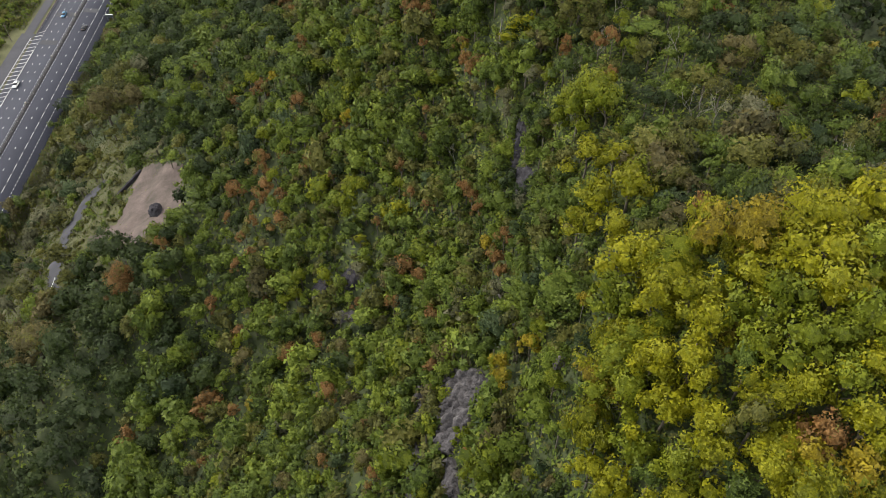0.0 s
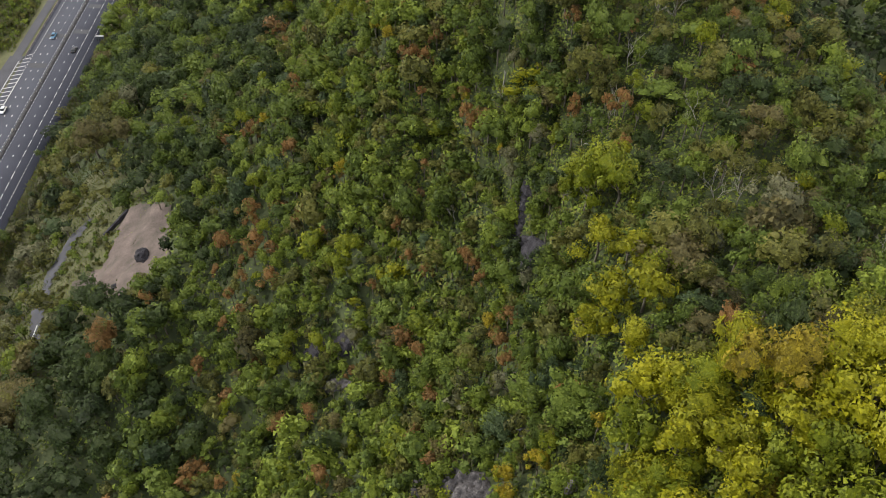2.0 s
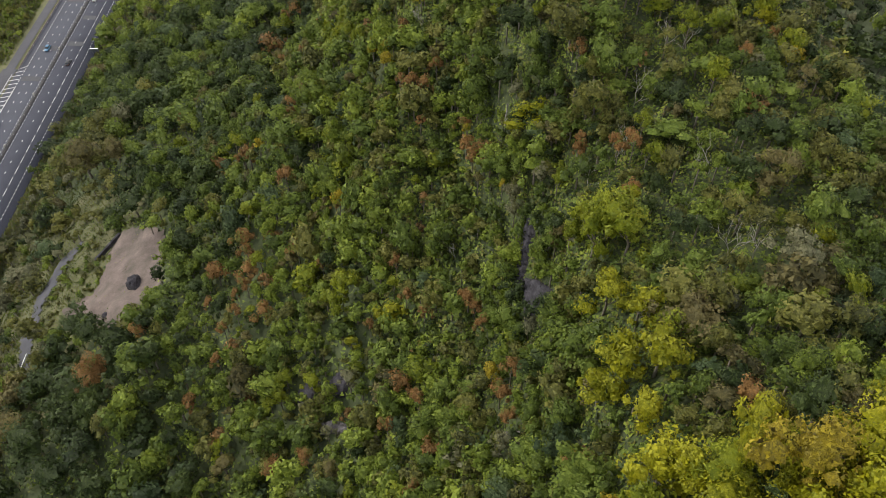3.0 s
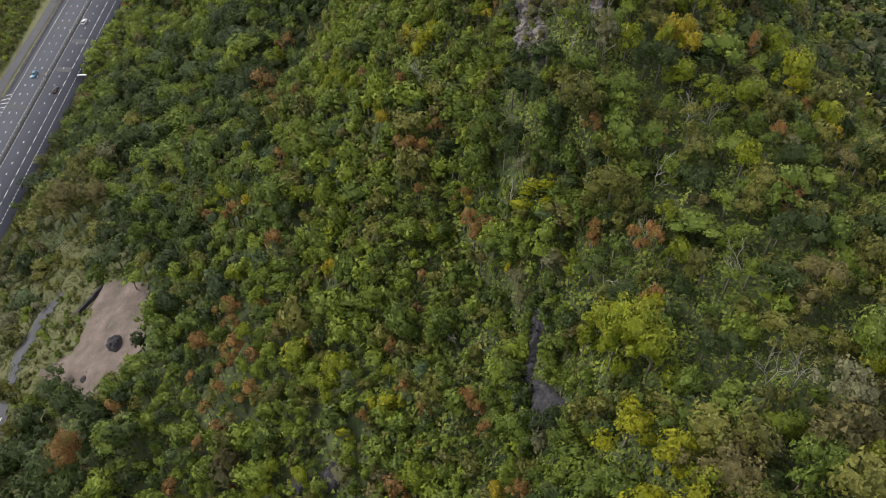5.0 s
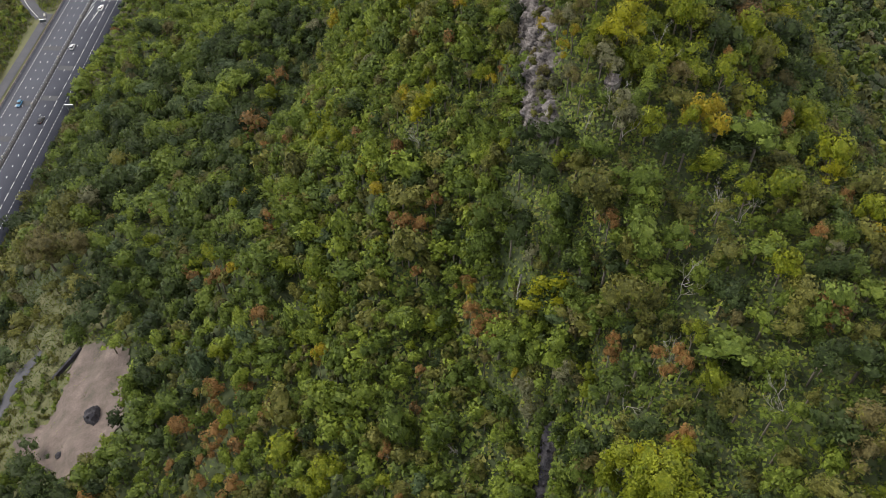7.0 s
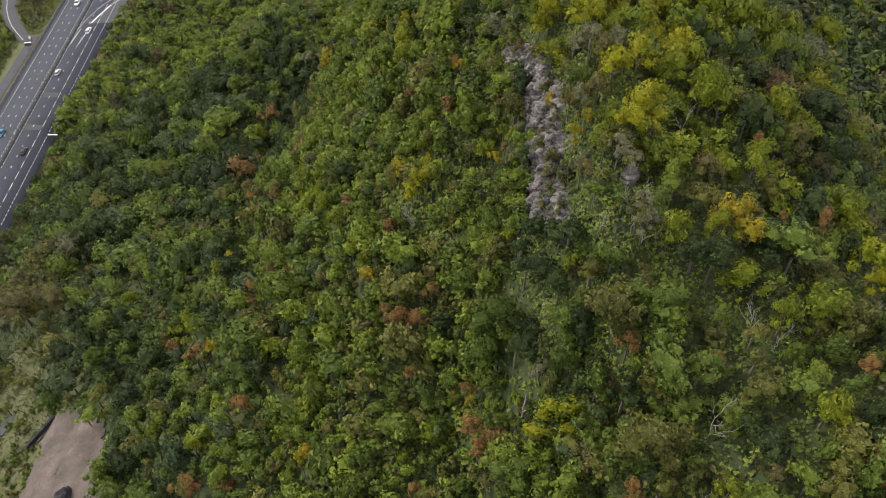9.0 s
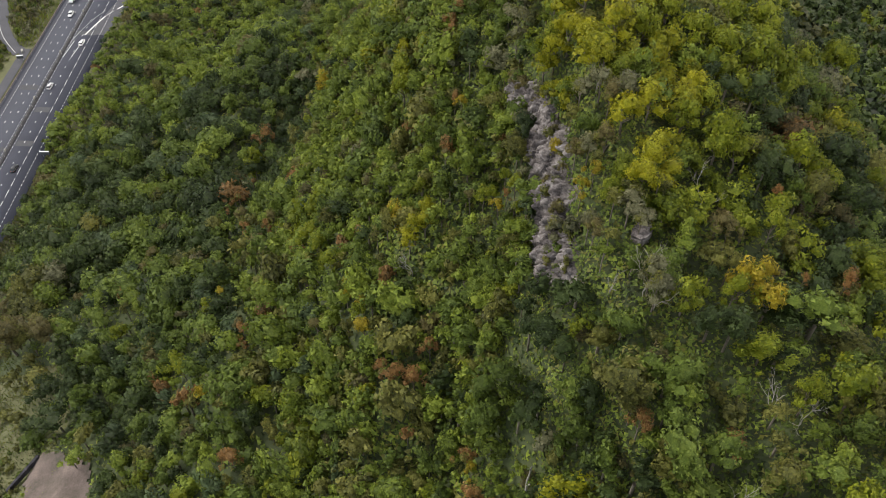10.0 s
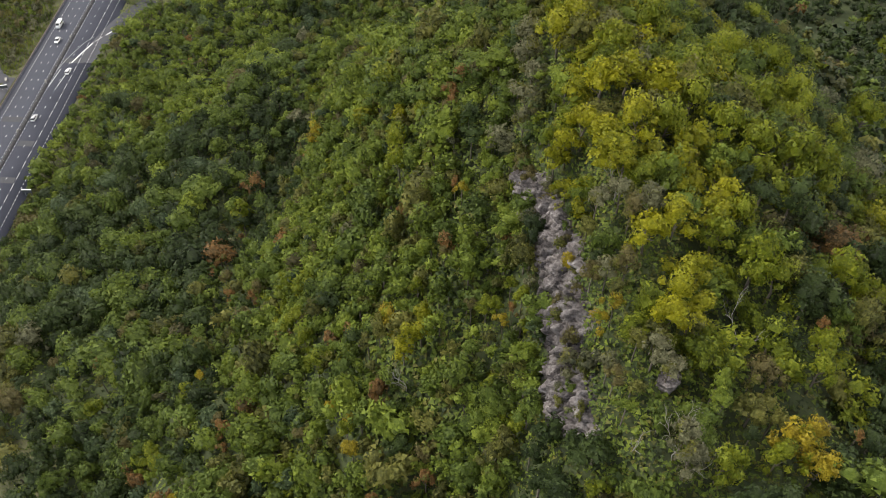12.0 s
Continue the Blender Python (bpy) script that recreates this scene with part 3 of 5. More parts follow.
# trees that stand out by colour: plan places and crown sizes, from the near end of the slope to the far end
MARKED = (
    ("rust", (
        (33.6, 35.2, 1.8), (-10.2, 53.9, 1), (-19.2, 60.4, 0.9), (-47.1, 74.5, 1.1), (-4.5, 76.3, 1.1), (-20.3, 76.9, 1.7),
        (8.7, 79.7, 1.1), (8.3, 85.8, 1.4), (-43.1, 85.9, 1.1), (-50.3, 88.1, 1.6), (10, 88.7, 1.2), (-9.1, 90.8, 1.3),
        (-24.3, 92.6, 1.5), (-3.9, 92.9, 1.2), (-31.7, 93.5, 2), (6.5, 101.7, 1.1), (5.4, 105.1, 1.1), (25.2, 105.4, 0.6),
        (26.5, 105.6, 1), (4.3, 106.8, 1.4), (-3.1, 108.4, 1), (-13.2, 111.6, 0.8), (-6.4, 113.1, 0.8), (25.9, 113.9, 0.9),
        (27.9, 114.4, 0.9), (27.4, 116.1, 0.9), (25.6, 117, 0.7), (-46.1, 117.9, 1.2), (21.3, 120.1, 1.1), (-8.5, 121.1, 1.1),
    )),
    ("rust", (
        (-76, 121.4, 2.9), (21.7, 121.6, 0.8), (-45.7, 124.1, 1.2), (-36.6, 124.9, 1.6), (-43.1, 127, 1.1), (-65.6, 127.5, 1.7),
        (-24.2, 130.2, 0.9), (-43.5, 130.6, 0.9), (47.2, 131.1, 0.9), (-50.4, 131.9, 1), (-41.3, 132, 1.3), (-3.5, 132.3, 0.9),
        (5.4, 134, 1.2), (-41.1, 135.1, 1.7), (-29.9, 135.7, 1.6), (22.3, 136.3, 1.1), (4.5, 137.6, 1.2), (-49.8, 139.6, 1.9),
        (-41.8, 139.7, 1.4), (-21.8, 141.8, 0.8), (55.4, 141.8, 1), (3.9, 142.8, 1.1), (-43.3, 143.3, 2), (-4.2, 148.4, 0.9),
        (43.7, 153.5, 0.5), (50.2, 155, 1), (-34.4, 155.2, 1.7), (-3.5, 155.5, 1.4), (-6.2, 155.8, 1.2), (-8.3, 157.4, 1),
    )),
    ("rust", (
        (-1.1, 159.8, 1.1), (43.4, 166.4, 0.6), (10, 176.6, 0.6), (-35.8, 177.6, 0.8), (-37.1, 182, 1.1), (-59.7, 184, 1.3),
        (1.4, 191.6, 1.2), (2.6, 203.5, 0.7), (-5.9, 206.1, 0.9), (-78.9, 217.1, 1.5), (-39.9, 219.4, 1.1), (-80.3, 220.9, 1.6),
        (2.2, 223.1, 0.8), (-47.2, 225.4, 1), (2.2, 226, 1.1), (3.7, 229.6, 1.1), (-52.5, 241.8, 1.5),
    )),
    ("brown", (
        (8.6, 42.9, 0.6), (-11.9, 57.4, 1.6), (-25.9, 60, 1.4), (-19.1, 88.1, 1.4), (-42.6, 97.6, 2.1), (41.8, 100.9, 1.6),
        (45.4, 102.3, 1.8), (43.8, 104.1, 1.8), (-99.2, 113.3, 4.8), (-40.2, 120.7, 1.1), (54.8, 124.6, 1.3), (6.4, 129.8, 0.9),
        (-31.6, 134.4, 1.3), (21.7, 138, 1), (19, 158.5, 1), (35.3, 158.9, 1), (34.2, 159.9, 1.4), (15.9, 167.3, 1.1),
        (21.3, 171.2, 1.3), (18.1, 172.1, 1.2), (-20.8, 173.4, 1), (22.7, 178.2, 1.3), (4.8, 179.3, 0.8), (-38.8, 184.9, 1.1),
        (1, 189.7, 0.8), (13, 198.5, 1), (12.5, 202.5, 1.3), (-110.5, 211.5, 4.7), (-99.7, 211.6, 3.1), (-39.1, 221.6, 1.4),
    )),
    ("brown", (
        (1, 222.7, 0.9), (-75.9, 226.3, 1.5), (-75.1, 231.5, 1.5), (-50.4, 234.4, 1.5),
    )),
    # those around (12, 148) stand in for the shadow below the cliff
    ("dark", (
        (16, 51.5, 1.3), (27.8, 53.4, 1.3), (15.9, 54.1, 1.4), (-80, 82.5, 4.6), (-91.5, 87.9, 4.8), (-85.1, 91.7, 4.8),
        (-78.6, 92.3, 4.8), (32.9, 95.8, 1.7), (30.2, 96.1, 1.9), (-93, 98.6, 4.8), (-82.8, 102.5, 4.8), (-87.5, 109, 4.8),
        (41.6, 112, 1.6), (43.1, 113, 2), (-80.1, 133.6, 4.8), (12.3, 142.4, 2.1), (10.3, 143.1, 2.1), (-91.5, 144.3, 4.3),
        (32.8, 145, 2.2), (31, 146.6, 2.4), (15.4, 146.7, 1.7), (13.7, 150.7, 2.5), (11.8, 152.3, 2.4), (31.8, 152.3, 0.9),
        (11, 156.1, 1.3), (41.9, 168.8, 1.7), (-85.2, 182.5, 4.8), (43.8, 183.3, 2.1), (39.9, 183.6, 2.1), (37.6, 186.7, 1.5),
    )),
    ("dark", (
        (55.1, 190.7, 2.2), (-92.4, 192.8, 4.3), (5.3, 212.1, 1.8), (4.9, 215.7, 1.9), (-52.5, 260.5, 2.5), (-41.7, 277.2, 2.2),
        (-47.6, 297.2, 2.8), (-49.6, 305.2, 2.9), (-123.2, 353.7, 4.6), (-118.2, 356.5, 4.8), (-109, 429.8, 3.8), (-105.8, 436.1, 3.9),
    )),
    ("olive", (
        (27.6, 36.2, 2), (-25.6, 85.9, 1.7), (-40.1, 89.5, 1.9), (39.7, 93.8, 1.9), (38.1, 96.2, 2.1), (-71.3, 109.3, 3.3),
        (-45.5, 126, 1.7), (-1.2, 130.8, 1.4), (-70.7, 132.1, 1.9), (36, 135.8, 1.5), (-72, 138.2, 2), (34.8, 154.5, 1.5),
        (33.3, 156, 1.8), (20.4, 157, 1), (21.5, 161.9, 1.2), (23.3, 162.3, 1.2), (26.8, 163.1, 1.6), (15.2, 166.2, 0.9),
        (19.8, 168.6, 1), (18, 178.2, 1.2), (-10, 180.4, 1.3), (-8.3, 180.8, 1.5), (52, 204.6, 2), (43.9, 207.7, 2.3),
        (-76.6, 211.7, 1.5), (-106.4, 213.3, 3.6), (66.6, 223.6, 2.9), (-28.7, 269.1, 1.7),
    )),
    ("gold", (
        (35.5, 31.6, 2.2), (31.8, 32.9, 1.9), (17.8, 44.9, 1.3), (7.6, 56.4, 1.3), (16.6, 58.7, 0.7), (11.1, 59.1, 1.2),
        (7.4, 59.9, 1.2), (-38.4, 85.6, 1.6), (7.3, 90.5, 1.2), (10.3, 125.2, 0.6), (56.2, 133.2, 1.1), (4.5, 140.9, 0.8),
        (-21.4, 143.1, 1.4), (38.1, 149.4, 1.8), (36, 152, 1.8), (38.2, 152.6, 1.4), (-11.5, 165.4, 1.2), (18.2, 165.9, 0.9),
        (19.6, 166.5, 0.9), (-11.9, 169.7, 0.7), (-43.1, 170, 1.1), (-15.2, 174.3, 1), (8.7, 175.3, 0.8), (-15.2, 176.8, 0.8),
        (16.4, 177.3, 1), (-7.2, 183, 1.5), (-46, 198, 1), (3.7, 201.7, 0.8), (-30.9, 269.5, 2.3),
    )),
    ("bright", (
        (13, 45, 1.4), (11.7, 47.6, 1.7), (-47.4, 94.2, 2.3), (34.8, 105.5, 1.4), (37.4, 106, 1.5), (27, 137.3, 1.4),
        (-94.4, 141.2, 3.2), (19.7, 155.2, 1.2), (29.5, 155.3, 1.3), (28.9, 156.9, 1.5), (-77, 171.1, 2), (-72, 210.4, 2.2),
        (-75.4, 215.2, 2.5),
    )),
    ("lime", (
        (21.8, 34.8, 1.7), (18.8, 38.6, 1.9), (35.7, 39, 2), (35.6, 43, 1.9), (32.9, 43.2, 2.2), (38.9, 43.8, 2.1),
        (18.9, 44, 2), (29.4, 44.1, 1.9), (3.4, 46.3, 1.2), (-2.7, 46.6, 1.1), (28.8, 47.8, 1.8), (32.6, 47.8, 2.1),
        (12.8, 50.9, 1.1), (41.6, 51.8, 2.2), (19.2, 55.7, 2.2), (12.3, 60.2, 1.1), (25.4, 77.8, 1.4), (24.5, 96.3, 2.1),
        (21.2, 100, 2.2), (23.1, 100.3, 2.7), (18.9, 104.6, 1.4), (20.7, 105.3, 1.8), (-24, 105.4, 1.7), (-33.2, 105.9, 1.2),
        (-31.1, 106.1, 1.4), (-30.2, 109.1, 1.6), (29.3, 111.5, 0.6), (18.1, 116.5, 0.9), (-8.8, 116.9, 1), (29.8, 117.9, 1),
    )),
    ("lime", (
        (-19.8, 118.1, 2.3), (-18.5, 121.2, 2.5), (41.6, 126, 1.6), (-38.7, 136.6, 1.6), (39.7, 137.5, 1.3), (57.5, 137.8, 1.8),
        (56.1, 149, 2.3), (28.4, 149.1, 1.5), (34.3, 150.3, 1.1), (-43.7, 151.2, 1.3), (57.2, 156.2, 1.8), (55.9, 158.4, 1.8),
        (41, 160.1, 1.3), (43.4, 164.2, 1.5), (-12.5, 168.9, 1.1), (38.5, 170.9, 1.8), (36.3, 172.1, 2), (53, 174.7, 1.9),
        (50.1, 176.1, 2), (32.7, 176.5, 1.7), (11.2, 177.8, 1), (8.1, 178.4, 0.9), (6.8, 178.5, 1.2), (36.3, 180.2, 1.6),
        (10, 180.7, 0.8), (-51.1, 180.9, 1.6), (-19, 183.8, 1.6), (-53.7, 184.3, 1.5), (-2.9, 186.8, 0.9), (-21.9, 190.2, 1.5),
    )),
    ("lime", (
        (46.9, 192.5, 2.5), (50.9, 193, 2.4), (41.9, 193.2, 2.2), (29.6, 194.3, 2), (-48.3, 195.4, 1.4), (38.1, 195.7, 2.1),
        (16.4, 196.7, 1.6), (-25.3, 199.5, 1.9), (34.8, 201.3, 2.1), (-76.5, 205, 1.8), (47.3, 207.9, 2.3), (37.7, 211.2, 2.5),
        (25.3, 213.1, 2.1), (-7.1, 218.1, 2), (58.9, 221.4, 2.9), (68.5, 222, 2.4), (-7.9, 224.9, 2.3), (34, 227.2, 2.3),
        (-3, 227.5, 1.6), (56, 228.8, 3), (48.7, 228.9, 2.9), (100.9, 265.6, 3.7),
    )),
    ("grey", (
        (7.6, 75.4, 1.5), (-20.3, 95.3, 1.1), (-16.6, 103.2, 1.6), (12, 119.2, 1.2), (16.3, 121.1, 1.4), (11.8, 122.3, 1.5),
        (48.2, 128.3, 0.8), (24.9, 149, 1.4), (24.5, 151, 1.6), (24.4, 158.4, 1.3), (18.7, 160.4, 1.1), (23.2, 160.5, 1.6),
        (15.4, 164.9, 1.2), (19.6, 171.4, 1.2), (25, 179.1, 1.6), (21.8, 180.8, 1.6), (19.4, 181, 1.4), (12.7, 208.1, 1.4),
        (13.2, 211.8, 1.9), (14.6, 215.5, 2), (14.2, 221.8, 1.9), (15.2, 229.6, 2),
    )),
    ("yellow", (
        (31.4, 30.9, 2), (28.3, 32.5, 1.7), (24.3, 34.9, 1.8), (37, 35.4, 1.9), (24.8, 37.6, 1.9), (15.2, 38.6, 1.6),
        (32.8, 38.9, 2), (38, 40, 1.9), (21.7, 40.8, 2), (23.9, 43.2, 2), (21.1, 45.2, 2.1), (25.6, 47, 1.9),
        (36.9, 47.4, 2.4), (25.3, 50.7, 2), (30.5, 50.8, 2.2), (37.9, 52, 2.4), (22.3, 52.1, 2.1), (34.5, 53.1, 2.4),
        (38.4, 57.2, 2.9), (35.6, 57.8, 2.5), (42.9, 58.3, 2.6), (22.7, 58.8, 1.9), (20.5, 59.6, 2.4), (20.9, 67, 1.7),
        (18, 73.3, 1.9), (23.8, 74.2, 2.1), (20.6, 76.1, 2.3), (23.5, 82.3, 1.9), (20.8, 87.8, 2), (22.8, 103.2, 1.5),
    )),
    ("yellow", (
        (26.1, 103.9, 1.1), (55.2, 146.3, 1.3), (24.9, 163.6, 1.7), (28.8, 166.1, 1.4), (26.6, 167.4, 1.7), (28.7, 171, 1.6),
        (24.2, 175.1, 1.7), (-4.6, 176.1, 1.3), (27.6, 176.8, 1.7), (-3.7, 178.2, 1.4), (-2.1, 178.3, 1.2), (33.3, 180.4, 2),
        (-1.9, 181.2, 1.4), (35, 182.8, 1.6), (30, 183.1, 1.1), (22.4, 185, 1.3), (30.5, 187.4, 1.6), (21.1, 191.4, 1.9),
        (32.9, 191.4, 2.1), (25.2, 192.2, 2.1), (15.9, 193.4, 1.7), (17.2, 194, 1.4), (19.2, 194.8, 1.8), (22.5, 202.4, 2.4),
        (29.9, 203.5, 2.5), (25.6, 203.6, 2.4), (18.4, 220, 2.3), (21.2, 222.9, 2.6),
    )),
    ("green", (
        (25.5, 32, 1.8), (19.6, 34.7, 1.7), (27.9, 41.1, 2), (64.6, 212.1, 2.7),
    )),
)
marks = [(x, y, s, kind) for kind, rows in MARKED for x, y, s in rows]
mx = np.array([m[0] for m in marks] + [d[0] for d in DEAD])
my = np.array([m[1] for m in marks] + [d[1] for d in DEAD])
ms = np.array([m[2] for m in marks] + [1.5] * len(DEAD))

def densely_wooded(x, y, z):
    """The near slopes; the back of the ridge is built more simply."""
    return in_view_stretch(x, y, z) & ~((x > -18) & (y > 292)) & (x < 84)


def on_yellow_crest(x, y):
    return (x > np.interp(y, (38, 47, 55, 60), (15.2, 16.4, 18.4, 20.6))) & (y < np.interp(x, (20, 24, 36, 51), (58.5, 60, 61.5, 66)))


taken = []


def big_gap(x, y):
    """True where a wide crown already stands close by."""
    for a, c in taken[-400:]:
        if (a - x) ** 2 + (c - y) ** 2 < 22:
            return True
    taken.append((x, y))
    return False


feet = []
for x0, x1, y0, y1, step, steep in ((-160, -58, 20, 470, 4.0, 0), (-58, 90, 20, 470, 3.3, 0), (-40, 60, 20, 300, 2.6, 1)):
    xs, ys = spread(rng, x0, x1, y0, y1, step)
    zs = land(xs, ys)
    ok = is_wooded(xs, ys) & densely_wooded(xs, ys, zs)
    if steep:
        ok &= np.hypot(zs - land(xs + 1, ys), zs - land(xs, ys + 1)) > 0.95
    for x, y, z in zip(xs[ok], ys[ok], zs[ok]):
        if np.any(np.hypot(mx - x, my - y) < ms * (0.7 if on_yellow_crest(x, y) else 0.95) + 0.9):
            continue
        # low growth in front of a marked tree, open to the south
        low_front = np.any((np.abs(mx - x) < ms + 0.5) & (my > y) & (my - y < ms + 3.2))
        u = rng.uniform()
        near = "near_" if x > 6 else ""
        if low_front and not on_yellow_crest(x, y) and not (x > 19 and y > 150):
            feet.append((x, y, z, rng.uniform(0.75, 1.1), near + "shrub", choose_kind(rng, x, y), 0.6 * rng.uniform() + 0.4 * float(patchy(x, y, 17, 21))))
            continue
        if on_yellow_crest(x, y):
            if rng.uniform() < 0.15:
                continue
            form, s = ("crest", rng.uniform(0.9, 1.3)) if u < 0.75 else ("near_tree", rng.uniform(0.9, 1.2))
        elif steep:
            form, s = near + "shrub", rng.uniform(0.9, 1.4)
        elif x < -58:
            if (y > 205 or (x < -70 and y < 132)) and not (y > 325 and x < -72) and not is_thin(x, y):
                if u < 0.62:
                    if big_gap(x, y) or x < road_x(y) + 9:
                        continue
                    feet.append((x, y, z, rng.uniform(0.65, 1.15), "huge" if u < 0.45 else "large", choose_kind(rng, x, y), 0.6 * rng.uniform() + 0.4 * float(patchy(x, y, 17, 21))))
                    continue
            low = (y > 325 and x < -72) or bool(is_thin(x, y))
            if low and not is_thin(x, y) and u > 0.14:
                form, s = "carpet", rng.uniform(0.9, 1.6)
            elif u < (0.12 if low else 0.6):
                form, s = "large", rng.uniform(0.6, 1.3)
            elif u < 0.7 and low:
                form, s = "shrub", rng.uniform(0.8, 1.4)
            else:
                form, s = "tree", rng.uniform(0.7, 1.2)
        elif x > 20 and y > 156:
            form, s = ("near_large", rng.uniform(0.7, 1.15)) if u < 0.45 else ("near_tree", rng.uniform(0.8, 1.2))
        elif u < 0.25:
            form, s = near + "shrub", rng.uniform(0.75, 1.35)
        elif u < 0.88:
            form, s = near + "tree", float(np.clip(0.9 * np.exp(0.24 * rng.normal()), 0.55, 1.5))
        else:
            form, s = near + "large", rng.uniform(0.7, 1.15)
        feet.append((x, y, z, s, form, choose_kind(rng, x, y), 0.6 * rng.uniform() + 0.4 * float(patchy(x, y, 17, 21))))
PLAIN = ("dark", "olive", "green", "bright")
rest = list(feet)
for x, y, s, kind in marks:
    if kind in PLAIN:
        form = "near_large" if s > 2.6 else "near_tree"
        low = bool(on_cliff(x, y))
        rest.append((x, y, float(land(x, y)), s / (3.0 if s > 2.6 else 2.1), form, kind, 0.5 * rng.uniform() + 0.25, 0.2 if low else max(0.5, 4.8 - 0.62 * s * 1.3)))
for x, y in zip(*spread(rng, -112, -88, 148, 184, 2.3)):
    # low bushes in the meadow
    if in_shape(x, y, MEADOW) and not in_shape(x, y, PATH) and not in_shape(x - 1, y, CLEARING) and not in_shape(x, y, CLEARING) and rng.uniform() < 0.62:
        rest.append((x, y, float(land(x, y)), rng.uniform(0.35, 0.8), "carpet", str(rng.choice(["olive", "green", "bright", "olive"])), rng.uniform(0.1, 0.6), 0.0))
for k in range(34):
    y = rng.uniform(154.5, 203)
    x = float(np.interp(y, CLIFF_Y, CLIFF_X)) + float(np.interp(y, CLIFF_Y, CLIFF_W)) * rng.uniform(0.05, 1.0)
    rest.append((x - 0.5, y, float(land(x, y)) + 0.5, rng.uniform(0.25, 0.8), "near_shrub", str(rng.choice(["grey", "olive", "brown", "grey", "green", "olive"])), rng.uniform(0.3, 0.9), 0.1))
outer = []
for step, seen, form in ((8.0, False, "outer"), (6.5, True, "far")):
    xs, ys = spread(rng, -150, 280 if seen else 130, -40, 580 if seen else 520, step)
    zs = land(xs, ys)
    ok = is_wooded(xs, ys) & ~densely_wooded(xs, ys, zs) & (in_view_stretch(xs, ys, zs) == seen)
    outer += [(x, y, z, rng.uniform(0.7, 1.2), form, choose_kind(rng, x, y), rng.uniform()) for x, y, z in zip(xs[ok], ys[ok], zs[ok])]
# bushes on the far side of the motorway
xs, ys = spread(rng, -222, -183, 215, 470, 3.0)
side_x = np.interp(ys, (391, 401, 414, 428, 462), (-185, -194, -201.5, -206.5, -225))
ok = (xs < road_x(ys) - 29) & ~((ys < 318) & (xs > -193)) & ~((xs > -189.5) & (ys > 310) & (ys < 397)) & ~((ys > 386) & (np.abs(xs - side_x) < 5))
for x, y in zip(xs[ok], ys[ok]):
    dry = y > 395 and rng.uniform() < 0.6
    rest.append((x, y, -0.6, rng.uniform(0.55, 1.1), "carpet" if rng.uniform() < 0.8 else "shrub", str(rng.choice(["olive", "grey", "brown"])) if dry else str(rng.choice(["bright", "bright", "green", "olive"])), float(patchy(x, y, 12, 21))))
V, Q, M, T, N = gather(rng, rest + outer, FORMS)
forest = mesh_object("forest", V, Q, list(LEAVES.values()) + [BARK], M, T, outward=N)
tagged(forest, "dense mixed green woodland covering the hillside", "forest", kind="stuff")

# low growth that fills the gaps between the crowns
n = 270000
ux, uy = rng.uniform(-150, 84, n), rng.uniform(25, 465, n)
ux[:60000], uy[:60000] = rng.uniform(-12, 30, 60000), rng.uniform(35, 290, 60000)
ux[60000:150000], uy[60000:150000] = rng.uniform(12, 80, 90000), rng.uniform(25, 250, 90000)
uz = land(ux, uy)
ok = densely_wooded(ux, uy, uz) & (ux > road_x(uy) + 4) & ~in_shape(ux, uy, CLEARING) & ~in_shape(ux, uy, MEADOW) & ~in_shape(ux, uy, PATH)
ok &= ~on_rock(ux, uy)
ok &= ~is_thin(ux, uy)
ux, uy, uz = ux[ok], uy[ok], uz[ok]
n = len(ux)
p = np.stack([ux, uy, uz + 2.3 * rng.uniform(0.05, 1.0, n) * (0.35 + 0.65 * patchy(ux, uy, 4, 31))], 1)
slope_n = unit(np.stack([uz - land(ux + 1, uy), uz - land(ux, uy + 1), np.ones(n)], 1))
nrm = unit(slope_n + 0.5 * rng.normal(size=(n, 3)))
t = unit(np.cross(nrm, rng.normal(size=(n, 3))))
w = np.cross(nrm, t)
s = (rng.uniform(0.32, 0.72, n) * np.where(ux > 6, 0.62, 1.0))[:, None]
tri = np.stack([p + t * s, p - t * s * 0.5 + w * s * 0.7, p - t * s * 0.5 - w * s * 0.7], 1).reshape(-1, 3)
kinds = np.array([KINDS.index(k) for k in ("dark", "green", "olive", "bright")])[rng.choice(4, n, p=(0.14, 0.46, 0.2, 0.2))]
undergrowth = mesh_object("undergrowth", tri, np.arange(3 * n).reshape(-1, 3), list(LEAVES.values()), kinds, patchy(ux, uy, 6, 5), outward=unit(slope_n + 0.5 * nrm))
tagged(undergrowth, "low green undergrowth between the trees", "undergrowth", kind="stuff")

# single trees
LABELS = {
    "yellow": "yellow broadleaf tree with leafy clumps", "lime": "yellow-green broadleaf tree with leafy clumps",
    "gold": "golden yellow tree with thin autumn leaves", "rust": "rust-brown tree with withered leaves",
    "brown": "dull brown half-withered tree", "grey": "dry grey-green tree with thin leaves",
}
TURNING = {"rust": "olive", "gold": "lime", "brown": "olive", "grey": "olive"}
made = {}
counts = {}


